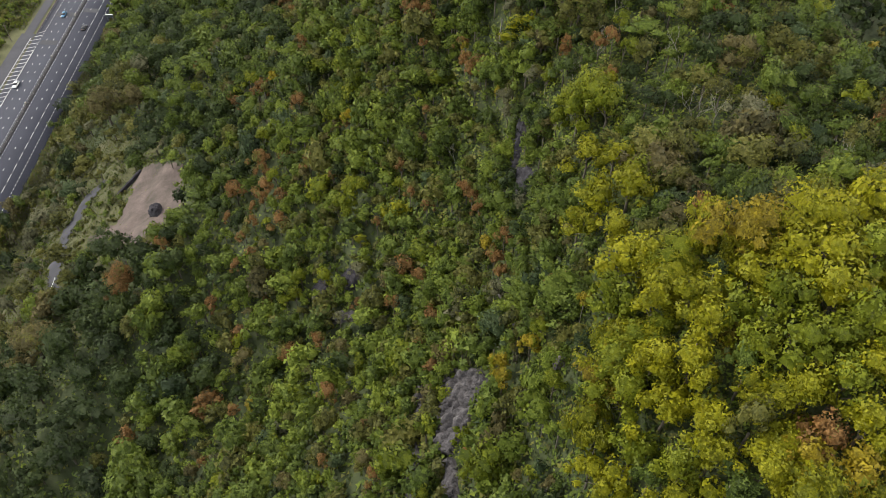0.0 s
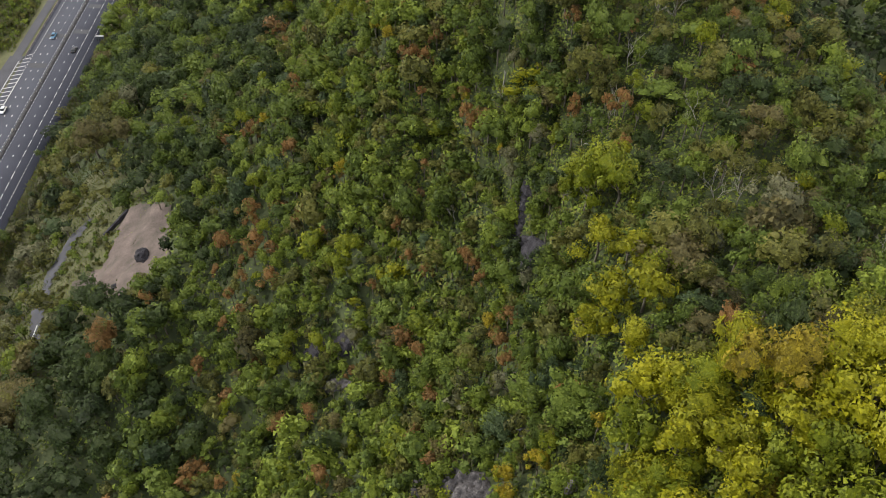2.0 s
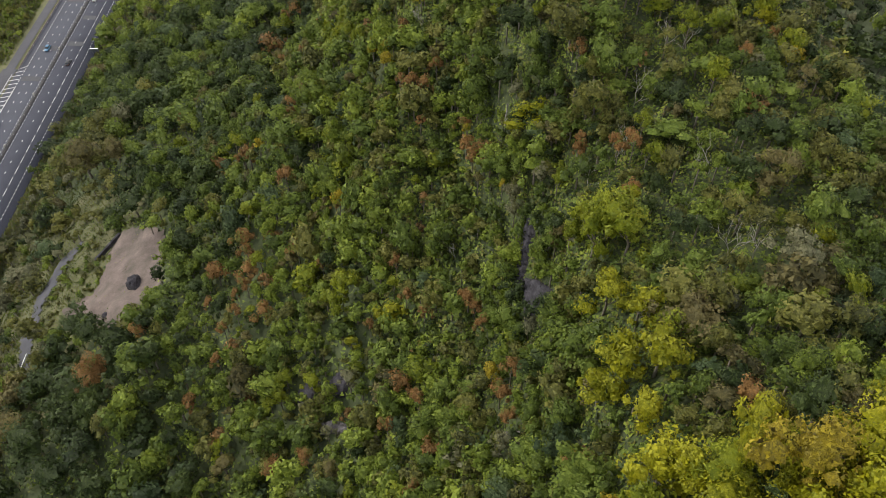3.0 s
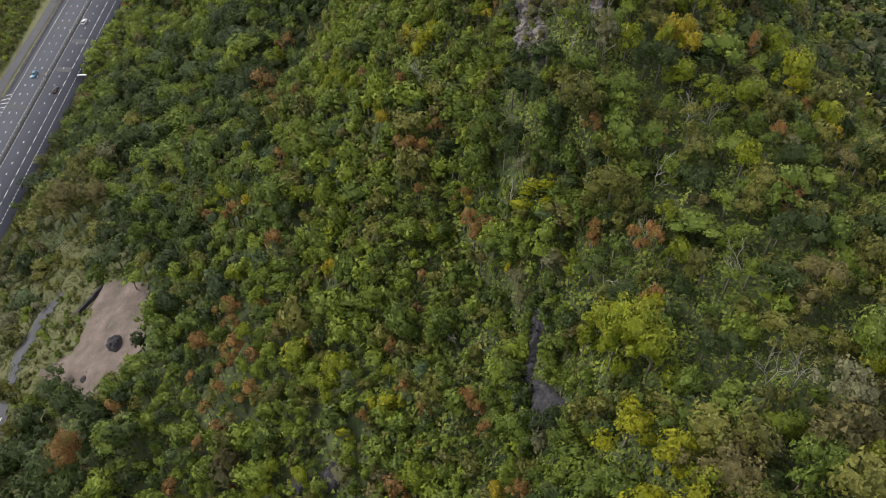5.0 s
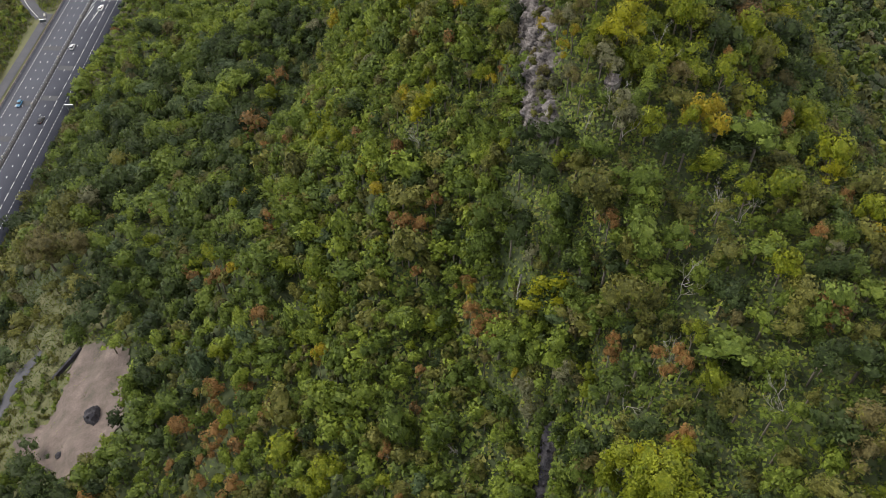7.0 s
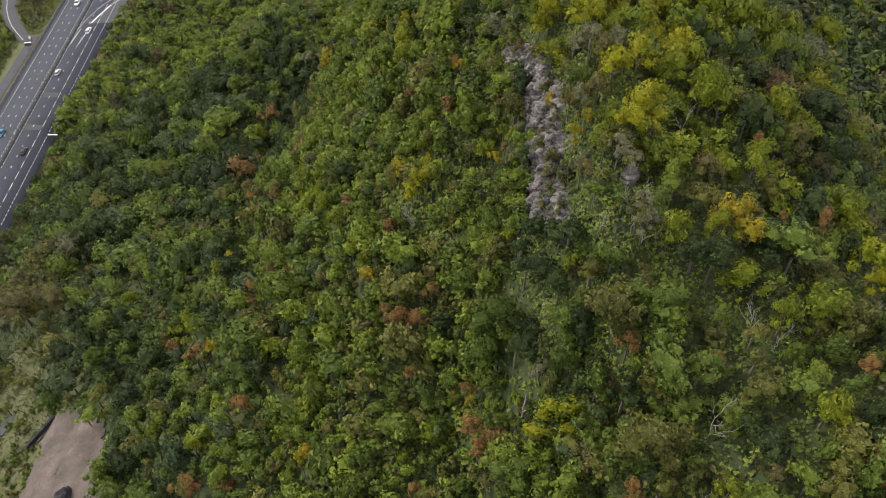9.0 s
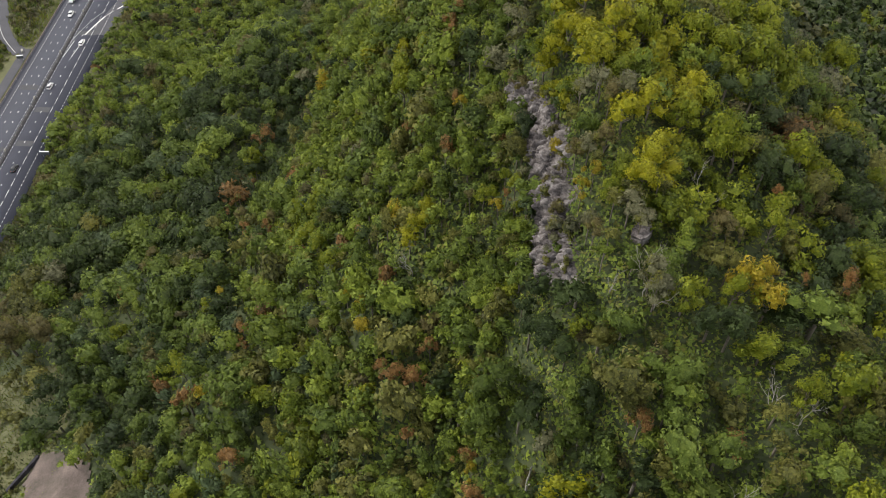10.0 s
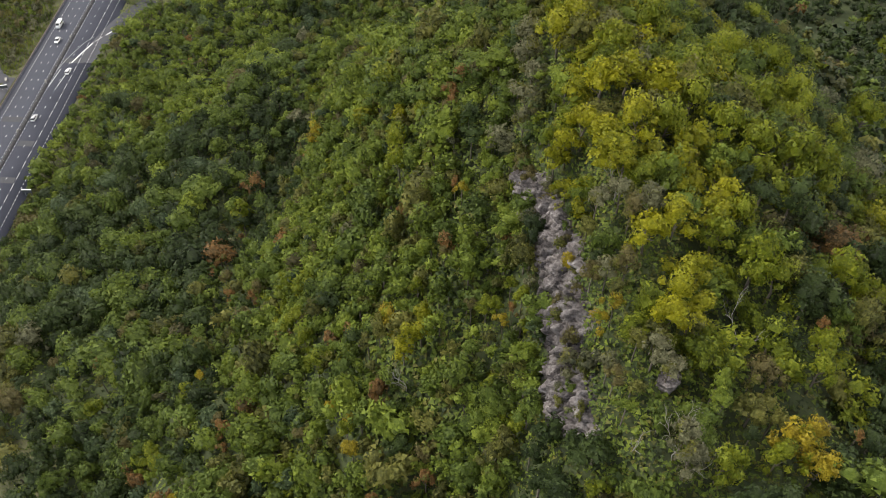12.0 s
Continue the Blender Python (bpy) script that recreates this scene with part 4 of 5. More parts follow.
def crown_mesh(kind, form, k):
    key = (kind, form, k)
    if key not in made:
        v, q, nn, tone = FINE[form][k]
        r = np.random.default_rng(k * 31 + KINDS.index(kind))
        # some clumps of a turning tree keep another colour
        mid = v[q].mean(1)
        wave = np.sin(mid @ r.normal(size=(3, 3)) * 1.5 + r.uniform(0, 6.28, 3)).sum(1) + 0.6 * r.normal(size=len(q))
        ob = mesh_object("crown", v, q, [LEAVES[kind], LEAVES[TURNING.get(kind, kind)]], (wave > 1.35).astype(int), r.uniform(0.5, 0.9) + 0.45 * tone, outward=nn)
        made[key] = ob.data
        bpy.data.objects.remove(ob)
    return made[key]


def trunk_mesh(form, k):
    key = ("trunk", form, k)
    if key not in made:
        v, q = trunk_shape(np.random.default_rng(50 + k), 0.16 if form == "tree" else 0.24, 2.2 if form == "tree" else 3.2, 5)
        ob = mesh_object("trunk", v, q, [BARK], smooth=True)
        made[key] = ob.data
        bpy.data.objects.remove(ob)
    return made[key]


def single_tree(rng, x, y, z, s, form, kind, middle=4.0):
    """One tree with its foot on the land; middle: the height of its crown's middle."""
    k = int(rng.integers(6))
    t = new("tree")
    t.empty_display_size = 0.3
    tall = rng.uniform(0.95, 1.2) * (1.2 if kind in ("rust", "gold", "lime") else 1.0)
    t.matrix_basis = pose(x, y, z, 0, 0, rng.uniform(0, 360)) @ Matrix.Diagonal((s, s, s * tall, 1))
    lift = max(1.0, middle / (s * tall) - (1.7 if form == "tree" else 2.5))
    trunk = new("trunk", trunk_mesh(form, k))
    trunk.parent = t
    trunk.scale.z = (lift + 1.2) / (2.4 if form == "tree" else 2.8)
    crown = new("crown", crown_mesh(kind, form, k))
    crown.parent = t
    crown.location = (0, 0, lift)
    tagged(t, LABELS[kind], "tree", group=kind + " trees on the hillside")


for x, y, s, kind in marks:
    if kind not in PLAIN:
        form = "large" if s > 2.6 else "tree"
        middle = 1.8 if on_cliff(x, y) else 5.0 + 0.3 * max(0.0, s - 3)
        single_tree(rng, x, y, float(land(x, y)), s * (1.5 if kind in ("yellow", "lime") and x > 17 else 1.3) / (3.1 if form == "large" else 2.1), form, kind, middle)

# ---- clearing, paths and rocks ----
def sheet(name, shape, mat, lift, label, step=0.6):
    """A thin patch of ground laid over the land inside an outline, with a ragged edge."""
    xs = [p[0] for p in shape]
    ys = [p[1] for p in shape]
    ax, ay = np.arange(min(xs) - 1, max(xs) + 1, step), np.arange(min(ys) - 1, max(ys) + 1, step)
    X, Y = np.meshgrid(ax, ay, indexing="ij")
    Z = land(X, Y) + lift
    q = grid_quads(len(ax), len(ay))
    v = np.stack([X, Y, Z], -1).reshape(-1, 3)
    c = v[q].mean(1)
    keep = in_shape(c[:, 0] + 0.5 * np.sin(c[:, 1] * 2.1) + 0.3 * np.sin(c[:, 1] * 5.3), c[:, 1] + 0.5 * np.sin(c[:, 0] * 2.3), shape)
    return tagged(mesh_object(name, v, q[keep], [mat], smooth=True), label, "ground", kind="structure")


sheet("clearing", CLEARING, DRY, 0.35, "dry mown pale brown clearing on the slope")
sheet("path", PATH, OLD_ASPHALT, 0.3, "overgrown grey track beside the clearing")


def rock_mesh(name, seed, sx, sy, sz, mat, cuts=9, detail=4):
    """A craggy boulder: a ball cut by planes, then roughened."""
    r = np.random.default_rng(seed)
    bm = bmesh.new()
    bmesh.ops.create_icosphere(bm, subdivisions=detail, radius=1)
    planes = [(Vector(unit(r.normal(size=3))), r.uniform(0.5, 0.8)) for _ in range(cuts)]
    for v in bm.verts:
        p = v.co.copy()
        for n, d in planes:
            k = p.dot(n)
            if k > d:
                p -= n * (k - d) * 0.92
        o = Vector((seed * 3.1, 0, 0))
        p *= 1 + 0.13 * noise.noise(p * 2.2 + o) + 0.09 * noise.noise(p * 5 + o) + 0.05 * noise.noise(p * 11 + o)
        # upright fissures
        p *= 1 - 0.10 * max(0.0, math.sin(p.x * 7 + p.y * 9 + 2 * noise.noise(p * 2 + o))) ** 6
        v.co = (p.x * sx, p.y * sy, p.z * sz)
    me = bpy.data.meshes.new(name)
    bm.to_mesh(me)
    bm.free()
    me.materials.append(mat)
    return me


def rock(name, seed, x, y, z, sx, sy, sz, turn, mat, label, group=""):
    ob = new(name, rock_mesh(name, seed, sx, sy, sz, mat))
    ob.matrix_basis = pose(x, y, z, 0, 0, turn)
    return tagged(ob, label, "rock", group=group)


def rock_face(name, seed, x0, y0, x1, y1, low, high, lean, mat, label, nu=150, nv=70, bulge=1.7):
    """A craggy rock face along a line on the plan, from low to high over the land at its foot, leaning back by lean metres, closed behind."""
    o = Vector((seed * 7.3, 1.7, 0))
    way = Vector((x1 - x0, y1 - y0, 0))
    out = Vector((way.y, -way.x, 0)).normalized()
    if out.x > 0:
        out = -out
    v, q = [], []
    for i in range(nu):
        a = i / (nu - 1)
        foot = Vector((x0, y0, 0)) + way * a
        foot += out * (1.5 * noise.noise(foot * 0.09 + o))
        z0 = float(land(foot.x + out.x * 1.5, foot.y + out.y * 1.5))
        edge = min(1.0, 5 * min(a, 1 - a) + 0.15)
        hh = (high - low) * edge * (0.78 + 0.35 * noise.noise(Vector((a * 9, seed, 2))))
        for k in range(nv):
            b = k / (nv - 1)
            p = foot + Vector((0, 0, z0 + low + hh * min(b / 0.8, 1.0)))
            p -= out * (lean * b + max(0.0, b - 0.8) * 9)
            n1 = 1 - abs(noise.noise(p * 0.22 + o)) * 2.2
            n2 = 1 - abs(noise.noise(Vector((p.x, p.y, p.z * 0.6)) * 0.6 + o)) * 2
            n3 = noise.noise(p * 1.6 + o) + 0.5 * noise.noise(p * 3.4 + o)
            ledge = abs((p.z * 0.33 + 0.5 * noise.noise(p * 0.3 + o)) % 1.0 - 0.5)
            n4 = 1 - abs(noise.noise(Vector((p.x * 1.3, p.y * 1.3, p.z * 0.5)) + o)) * 2.4
            # broken blocks with open cracks between them
            near_, cells = noise.voronoi(Vector((p.x, p.y, p.z * 0.7)) * 0.62 + o)
            block = noise.noise(cells[0] * 3.3)
            crack = max(0.0, 1 - (near_[1] - near_[0]) * 5)
            p += out * (1.5 * block - 0.55 * crack) * min(1.0, edge + 0.2)
            p += out * (bulge * (0.7 * n1 + 0.5 * n2 + 0.3 * n4 + 0.22 * n3 + 0.6 * ledge) * min(1.0, edge + 0.2))
            p.z += 0.3 * n3
            v.append(tuple(p))
    q = grid_quads(nu, nv)
    return tagged(mesh_object(name, v, q, [mat]), label, "rock")


def rock_patch(name, seed, shape, lift, rough, mat, label, step=0.28):
    """Bare rock that comes out of the slope inside an outline on the plan: uneven, fissured, sinking under the soil at its edge."""
    o = Vector((seed * 5.1, 0.7, 0))
    xs, ys = [p[0] for p in shape], [p[1] for p in shape]
    mx_, my_ = sum(xs) / len(xs), sum(ys) / len(ys)
    hx, hy = (max(xs) - min(xs)) / 2 + 0.8, (max(ys) - min(ys)) / 2 + 0.8
    ax, ay = np.arange(mx_ - hx, mx_ + hx, step), np.arange(my_ - hy, my_ + hy, step)
    X, Y = np.meshgrid(ax, ay, indexing="ij")
    Z = land(X, Y)
    inside = in_shape(X, Y, shape)
    v = []
    for x, y, z, k in zip(X.ravel(), Y.ravel(), Z.ravel(), inside.ravel()):
        p = Vector((x, y, z))
        n1 = 1 - abs(noise.noise(p * 0.35 + o)) * 2
        n2 = 1 - abs(noise.noise(p * 1.1 + o)) * 2
        n3 = noise.noise(p * 2.6 + o)
        near_, cells = noise.voronoi(Vector((p.x, p.y, p.z * 0.6)) * 0.7 + o)
        block, crack = noise.noise(cells[0] * 3.3), max(0.0, 1 - (near_[1] - near_[0]) * 5)
        h = (lift + rough * (0.45 * n1 + 0.2 * n2 + 0.15 * n3 + 0.8 * block - 0.6 * crack)) if k else -0.7
        v.append((x - 0.5 * h, y - 0.15 * h, z + h * 0.8))
    return tagged(mesh_object(name, v, grid_quads(len(ax), len(ay)), [mat]), label, "rock")


SLAB = "dark smooth basalt slab among bushes"
for k, name in enumerate(("slab_a", "slab_b", "slab_c", "slab_d")):
    rock_patch("rock_slab", 61 + k, ROCKS[name], 0.9, 0.8, DARK_ROCK, SLAB)
GREY_FACE = "weathered grey rock face above bushes"
rock_patch("rock_outcrop", 65, ROCKS["face_a"], 1.1, 1.1, GREY_ROCK, GREY_FACE, 0.22)
rock_patch("rock_outcrop", 66, ROCKS["face_b"], 0.9, 0.9, GREY_ROCK, GREY_FACE, 0.22)
rock_patch("rock_outcrop", 67, ROCKS["face_c"], 0.9, 0.7, GREY_ROCK, GREY_FACE, 0.22)
rock_patch("rock_outcrop", 68, ROCKS["face_d"], 1.2, 0.9, GREY_ROCK, GREY_FACE, 0.22)
rock_patch("rock_outcrop", 69, ROCKS["slab_e"], 0.9, 0.7, GREY_ROCK, GREY_FACE, 0.22)


def cliff(seed):
    """The bare face under the crest: upright ribs, broken blocks and open cracks, undercut at its foot."""
    o = Vector((seed * 7.3, 1.7, 0))
    rows_y = np.arange(153.2, 203.4, 0.2)
    ups = np.linspace(-0.35, 1.3, 64)
    v = []
    for y in rows_y:
        foot, wide = float(np.interp(y, CLIFF_Y, CLIFF_X)), float(np.interp(y, CLIFF_Y, CLIFF_W))
        foot += 0.5 * noise.noise(Vector((y * 0.35, seed, 0)))
        # the top edge runs in and out
        wide *= 1 + 0.35 * noise.noise(Vector((y * 0.22, 3.0, seed)))
        xs = foot + np.maximum(ups, 0) * wide
        zs = land(xs, np.full(len(xs), y))
        for b, x, z in zip(ups, xs, zs):
            p = Vector((x, y, z))
            if b < 0:
                p += Vector((-0.3 * b, 0, 9.0 * b))
            col = noise.noise(Vector((p.x * 0.2, p.y * 0.55, p.z * 0.12)) + o)
            rib = 1 - 2 * abs(noise.noise(Vector((p.x * 0.4, p.y * 0.9, p.z * 0.3)) + o))
            near_, cells = noise.voronoi(Vector((p.x * 0.5, p.y * 0.75, p.z * 0.45)) + o)
            block = noise.noise(cells[0] * 3.3)
            crack = max(0.0, 1 - (near_[1] - near_[0]) * 6)
            step = noise.cell(Vector((p.x * 1.1, p.y * 1.5, p.z * 0.9)) + o)
            fine = noise.noise(p * 2.3 + o) + 0.5 * noise.noise(p * 5.1 + o)
            bulk = 1.0 + 0.9 * col + 0.35 * rib + 1.5 * block + 0.5 * step - 0.9 * crack + 0.2 * fine
            fall = min(1.0, max(0.0, (1.3 - b) * 2.2)) * min(1.0, 0.4 * (y - 152.5), 0.4 * (204.5 - y))
            bulk = bulk * fall - 1.3 * (1 - fall)
            v.append((p.x - 0.78 * bulk, p.y - 0.16 * bulk, p.z + 0.5 * bulk))
    ob = mesh_object("cliff", v, grid_quads(len(rows_y), len(ups)), [ROCK])
    return tagged(ob, "weathered grey basalt cliff under the ridge crest", "cliff")


cliff(3)
rock_face("rock_outcrop", 31, -18.5, 260, -17.5, 275, -2, 4.0, 3.5, ROCK, "weathered grey rock face above bushes", 40, 24, 1.0)
rock("rock", 41, 25, 158.9, float(land(25, 158.9)) + 1.4, 1.8, 1.4, 1.6, 0, ROCK, "grey weathered boulder between bushes on the ridge")
rock("rock", 42, 9.6, 77, float(land(9.6, 77)) + 1.2, 1.5, 1.4, 2.0, 0, ROCK, "grey weathered boulder between bushes on the slope")
rock("rock", 43, 14.1, 55.1, float(land(14.1, 55.1)) + 1.0, 1.4, 1.2, 1.7, 30, ROCK, "grey weathered boulder between bushes on the slope")
bz = float(land(-81, 158))
rock("boulder", 51, -78.2, 154.6, bz + 1.5, 2.5, 3.0, 3.1, 10, DARK_ROCK, "large dark boulder standing in the clearing")
rock("boulder", 52, -75.6, 153.2, bz + 0.8, 0.8, 0.9, 0.6, 50, DARK_ROCK, "small dark boulder beside a larger one")
rock("boulder", 53, -84.0, 146.2, float(land(-84.0, 146.2)) + 0.5, 0.9, 0.9, 0.7, 0, DARK_ROCK, "small dark boulder at the edge of the clearing")

# ---- bare and dead trees ----
def branch_mesh(seed, height, spread_, mat, levels=4, r0=0.14):
    r = random.Random(seed)
    verts, quads = [], []

    def tube(a, b, ra, rb):
        ax = (b - a).normalized()
        u = ax.orthogonal().normalized()
        w = ax.cross(u)
        base = len(verts)
        for c, rad in ((a, ra), (b, rb)):
            for k in range(5):
                an = k * 2 * math.pi / 5
                verts.append(tuple(c + (u * math.cos(an) + w * math.sin(an)) * rad))
        for k in range(5):
            quads.append((base + k, base + (k + 1) % 5, base + 5 + (k + 1) % 5, base + 5 + k))

    def grow(a, way, length, rad, level):
        b = a + way * length
        mid = a.lerp(b, 0.5) + Vector((r.uniform(-1, 1), r.uniform(-1, 1), r.uniform(-0.4, 0.6))) * length * 0.09
        tube(a, mid, rad, rad * 0.85)
        tube(mid, b, rad * 0.85, rad * 0.62)
        if level == 0:
            return
        for k in range(r.choice((2, 3, 3))):
            turn = Vector((r.uniform(-1, 1), r.uniform(-1, 1), r.uniform(-0.2, 0.7)))
            grow(b if k else mid, (way + turn * spread_).normalized(), length * r.uniform(0.55, 0.8), rad * 0.6, level - 1)

    grow(Vector((0, 0, -0.5)), Vector((r.uniform(-0.12, 0.12), r.uniform(-0.12, 0.12), 1)).normalized(), height * 0.5, r0, levels)
    return verts, quads


def bare_tree(seed, x, y, height, spread_, label, r0=0.075, levels=4):
    v, q = branch_mesh(seed, height, spread_, PALE_BARK, levels, r0)
    ob = mesh_object("bare_tree", v, q, [PALE_BARK], smooth=True)
    ob.location = (x, y, float(land(x, y)))
    return tagged(ob, label, "tree", group="bare trees")


for k, (x, y, h, sp) in enumerate(DEAD):
    bare_tree(200 + k, x, y, h * 0.8, sp, "leafless pale grey tree with forked branches")
v, q = branch_mesh(301, 10, 0.45, PALE_BARK, 1, 0.22)
snag = mesh_object("bare_tree", v, q, [PALE_BARK], smooth=True)
snag.location = (11.2, 136, float(land(11.2, 136)))
tagged(snag, "tall bleached bare tree trunk above bushes", "tree")

# ---- roadside ----
def ribbon(name, line, half, z, mat, label, category="", kind="", parent=None, thick=0.0):
    """A flat band of given half width along a line on the plan."""
    v, q = [], []
    for k, (x, y) in enumerate(line):
        a, b = line[max(k - 1, 0)], line[min(k + 1, len(line) - 1)]
        d = Vector((b[0] - a[0], b[1] - a[1], 0)).normalized()
        n = Vector((-d.y, d.x, 0)) * half
        v += [(x - n.x, y - n.y, z), (x + n.x, y + n.y, z)]
    q = [(2 * k, 2 * k + 1, 2 * k + 3, 2 * k + 2) for k in range(len(line) - 1)]
    ob = mesh_object(name, v, q, [mat], parent=parent)
    return tagged(ob, label, category, kind=kind)


def curve_line(points, n=24):
    """A smooth line through a few points."""
    out = []
    pts = [points[0]] + list(points) + [points[-1]]
    for k in range(1, len(pts) - 2):
        p0, p1, p2, p3 = (np.array(p, float) for p in pts[k - 1:k + 3])
        for t in np.linspace(0, 1, n // (len(points) - 1), endpoint=False):
            out.append(tuple(0.5 * (2 * p1 + (p2 - p0) * t + (2 * p0 - 5 * p1 + 4 * p2 - p3) * t ** 2 + (3 * p1 - p0 - 3 * p2 + p3) * t ** 3)))
    out.append(tuple(points[-1]))
    return out


WORN_PAINT = rough_material("worn_road_paint", [(0.35, (0.12, 0.12, 0.12)), (0.65, (0.5, 0.5, 0.48))], 1.2, rough=0.7, bump=0.0)
slip = ribbon("slip_road", curve_line([(-189, 150), (-186.6, 240), (-186.1, 280), (-185.6, 302), (-185, 313)]), 3.1, 0.02, OLD_ASPHALT, "pale grey slip road joining the motorway", "road", "structure")
exit_ = ribbon("exit_road", curve_line([(-155.0, 405), (-151.5, 425), (-146, 441), (-137, 456), (-122, 472), (-100, 482)]), 3.6, 0.02, OLD_ASPHALT, "grey exit road leaving the motorway", "road", "structure")
side = ribbon("side_road", curve_line([(-225, 462), (-206.5, 428), (-201.5, 414), (-194, 401), (-185, 391)]), 3.0, 0.03, OLD_ASPHALT, "narrow grey side road with a pale edge line", "road", "structure")
ribbon("edge_line", curve_line([(-226, 458), (-208, 428), (-202.5, 414), (-196, 402), (-187, 391)]), 0.16, 0.04, WORN_PAINT, "worn white edge line", parent=side)
verge = ribbon("verge", [(-185.2, 306), (-184.4, 340), (-183.6, 365), (-183, 394)], 2.0, 0.028, OLD_ASPHALT, "grey gravel verge behind the parapet", "verge", "structure")
ribbon("edge_line", [(-184.4, 240), (-183.7, 273.5), (-183, 309.5)], 0.12, 0.04, PAINT, "white line beside the hatched island", parent=road)
for k in range(27):
    y = 238 + k * 2.9
    wide = min(3.9, max(0.6, (321 - y) * 0.3))
    x1 = float(road_x(y)) - 22.9
    ribbon("hatch_bar", [(x1, y + 1.3), (x1 - wide, y)], 0.17, 0.04, PAINT, "white diagonal bar", parent=road)
ribbon("turn_line", [(-160.6, 404.5), (-158, 413), (-155.6, 419.5)], 0.38, 0.04, PAINT, "broad white guide line", parent=road)
ribbon("turn_line", [(-155.0, 420.6), (-152.8, 424.0)], 0.25, 0.04, WORN_PAINT, "broad white guide line", parent=road)
ribbon("turn_line", [(-151.6, 425.4), (-149.6, 428.4)], 0.36, 0.04, PAINT, "broad white guide line", parent=road)
ribbon("turn_line", curve_line([(-165.3, 399), (-163.3, 408), (-159.5, 419), (-156.5, 424)]), 0.12, 0.04, WORN_PAINT, "worn white guide line", parent=road)
ribbon("turn_line", [(-165.2, 388), (-163.9, 400)], 0.16, 0.04, PAINT, "white guide line", parent=road)
ribbon("turn_line", [(-161.6, 388), (-160.4, 398)], 0.16, 0.04, PAINT, "white guide line", parent=road)
# dark grey strips laid across the lanes
CROSS_STRIP = rough_material("dark_grey_strip", [(0.3, (0.04, 0.04, 0.045)), (0.7, (0.056, 0.056, 0.063))], 0.8, bump=0.1)
for o0, o1, y in ((-14.2, -22.2, 366.5), (-4, -10.8, 331.4), (-1.5, -10.8, 406), (-14.2, -22.2, 328), (-14.2, -22, 306), (-4.3, -10.5, 352)):
    xa, xb = float(road_x(y)) + o0, float(road_x(y)) + o1
    line = [(xa, y), (xb, y + 0.4)]
    ribbon("cross_strip", line, 1.6, 0.03, CROSS_STRIP, "dark grey strip across the lanes", parent=road)


def guard_rail(name, off, y0, y1, height, mat, label, post_step=6.0, beam=0.32):
    """A rail on posts along the motorway."""
    rail = new(name)
    rail.empty_display_size = 0.5
    rail.location = (float(road_x(y0)) + off, y0, 0)
    b = strip("beam", off - 0.06, off + 0.06, y0, y1, height - beam, height, mat, 10)
    b.parent = rail
    b.matrix_parent_inverse = Matrix.Translation(rail.location).inverted()
    bm = bmesh.new()
    box_into(bm, 0, 0, (height - 0.1) / 2 + 0.0, 0.14, 0.16, height - 0.1, bevel=0.02)
    first = part("post", bm, STEEL, rail)
    for k in range(int((y1 - y0) / post_step) + 1):
        y = y0 + k * post_step
        o = first if k == 0 else new("post", first.data)
        o.parent = rail
        o.location = (float(road_x(y)) + off + 0.14 - rail.location.x, y - y0, 0)
    return tagged(rail, label, "guard rail")


RUSTED = rough_material("rust_stained_steel", [(0.3, (0.07, 0.052, 0.045)), (0.7, (0.19, 0.15, 0.135))], 0.6, rough=0.7, bump=0.1)
guard_rail("guard_rail", -25.4, 312, 480, 0.85, RUSTED, "rust-stained guard rail along the motorway", 6.0, 0.5)
DULL_STEEL = rough_material("dull_dark_steel", [(0.3, (0.035, 0.035, 0.038)), (0.7, (0.085, 0.083, 0.085))], 1.0, rough=0.6, bump=0.0)
guard_rail("guard_rail", -12.3, 150, 500, 0.75, DULL_STEEL, "dull dark central guard rail on posts", 6.0)


def reflector_block(y):
    bm = bmesh.new()
    box_into(bm, 0, 0, 0.62, 0.5, 0.9, 1.0, bevel=0.06)
    ob = part("marker_block", bm, CONCRETE)
    ob.location = (float(road_x(y)) - 12.9, y, 0)
    tagged(ob, "pale concrete block in the central strip", "block", group="blocks in the central strip")


for y in (231, 263, 295, 327, 359, 391, 423, 455):
    reflector_block(y)

SIGN_BACK = rough_material("dull_sign_sheet", [(0.3, (0.05, 0.055, 0.06)), (0.7, (0.09, 0.095, 0.1))], 2.0, rough=0.5, bump=0.0)
WHITE = rough_material("white_coated_metal", [(0.3, (0.62, 0.62, 0.6)), (0.7, (0.78, 0.78, 0.76))], 2.0, rough=0.4, bump=0.0)


def road_sign(x, y, width, top, turn, label):
    s = new("road_sign")
    s.empty_display_size = 0.4
    s.matrix_basis = pose(x, y, 0, 0, 0, turn)
    bm = bmesh.new()
    box_into(bm, 0, 0, top - 0.75, width, 0.1, 1.5, bevel=0.02)
    part("board", bm, SIGN_BACK, s, "dark grey sign board")
    bm = bmesh.new()
    box_into(bm, 0, 0.0, top + 0.06, width + 0.1, 0.55, 0.12, bevel=0.02)
    part("cap", bm, WHITE, s, "white top edge")
    for o in (-width * 0.33, width * 0.33):
        bm = bmesh.new()
        box_into(bm, o, 0.12, top * 0.5 - 0.2, 0.14, 0.14, top + 0.2, bevel=0.02)
        part("post", bm, STEEL, s)
    tagged(s, label, "road sign")


road_sign(-151.2, 323.6, 3.4, 3.0, 0, "wide low road sign with a white top edge")
road_sign(-182.4, 385.5, 2.8, 2.4, 12, "wide low road sign with a white top edge")
bm = bmesh.new()
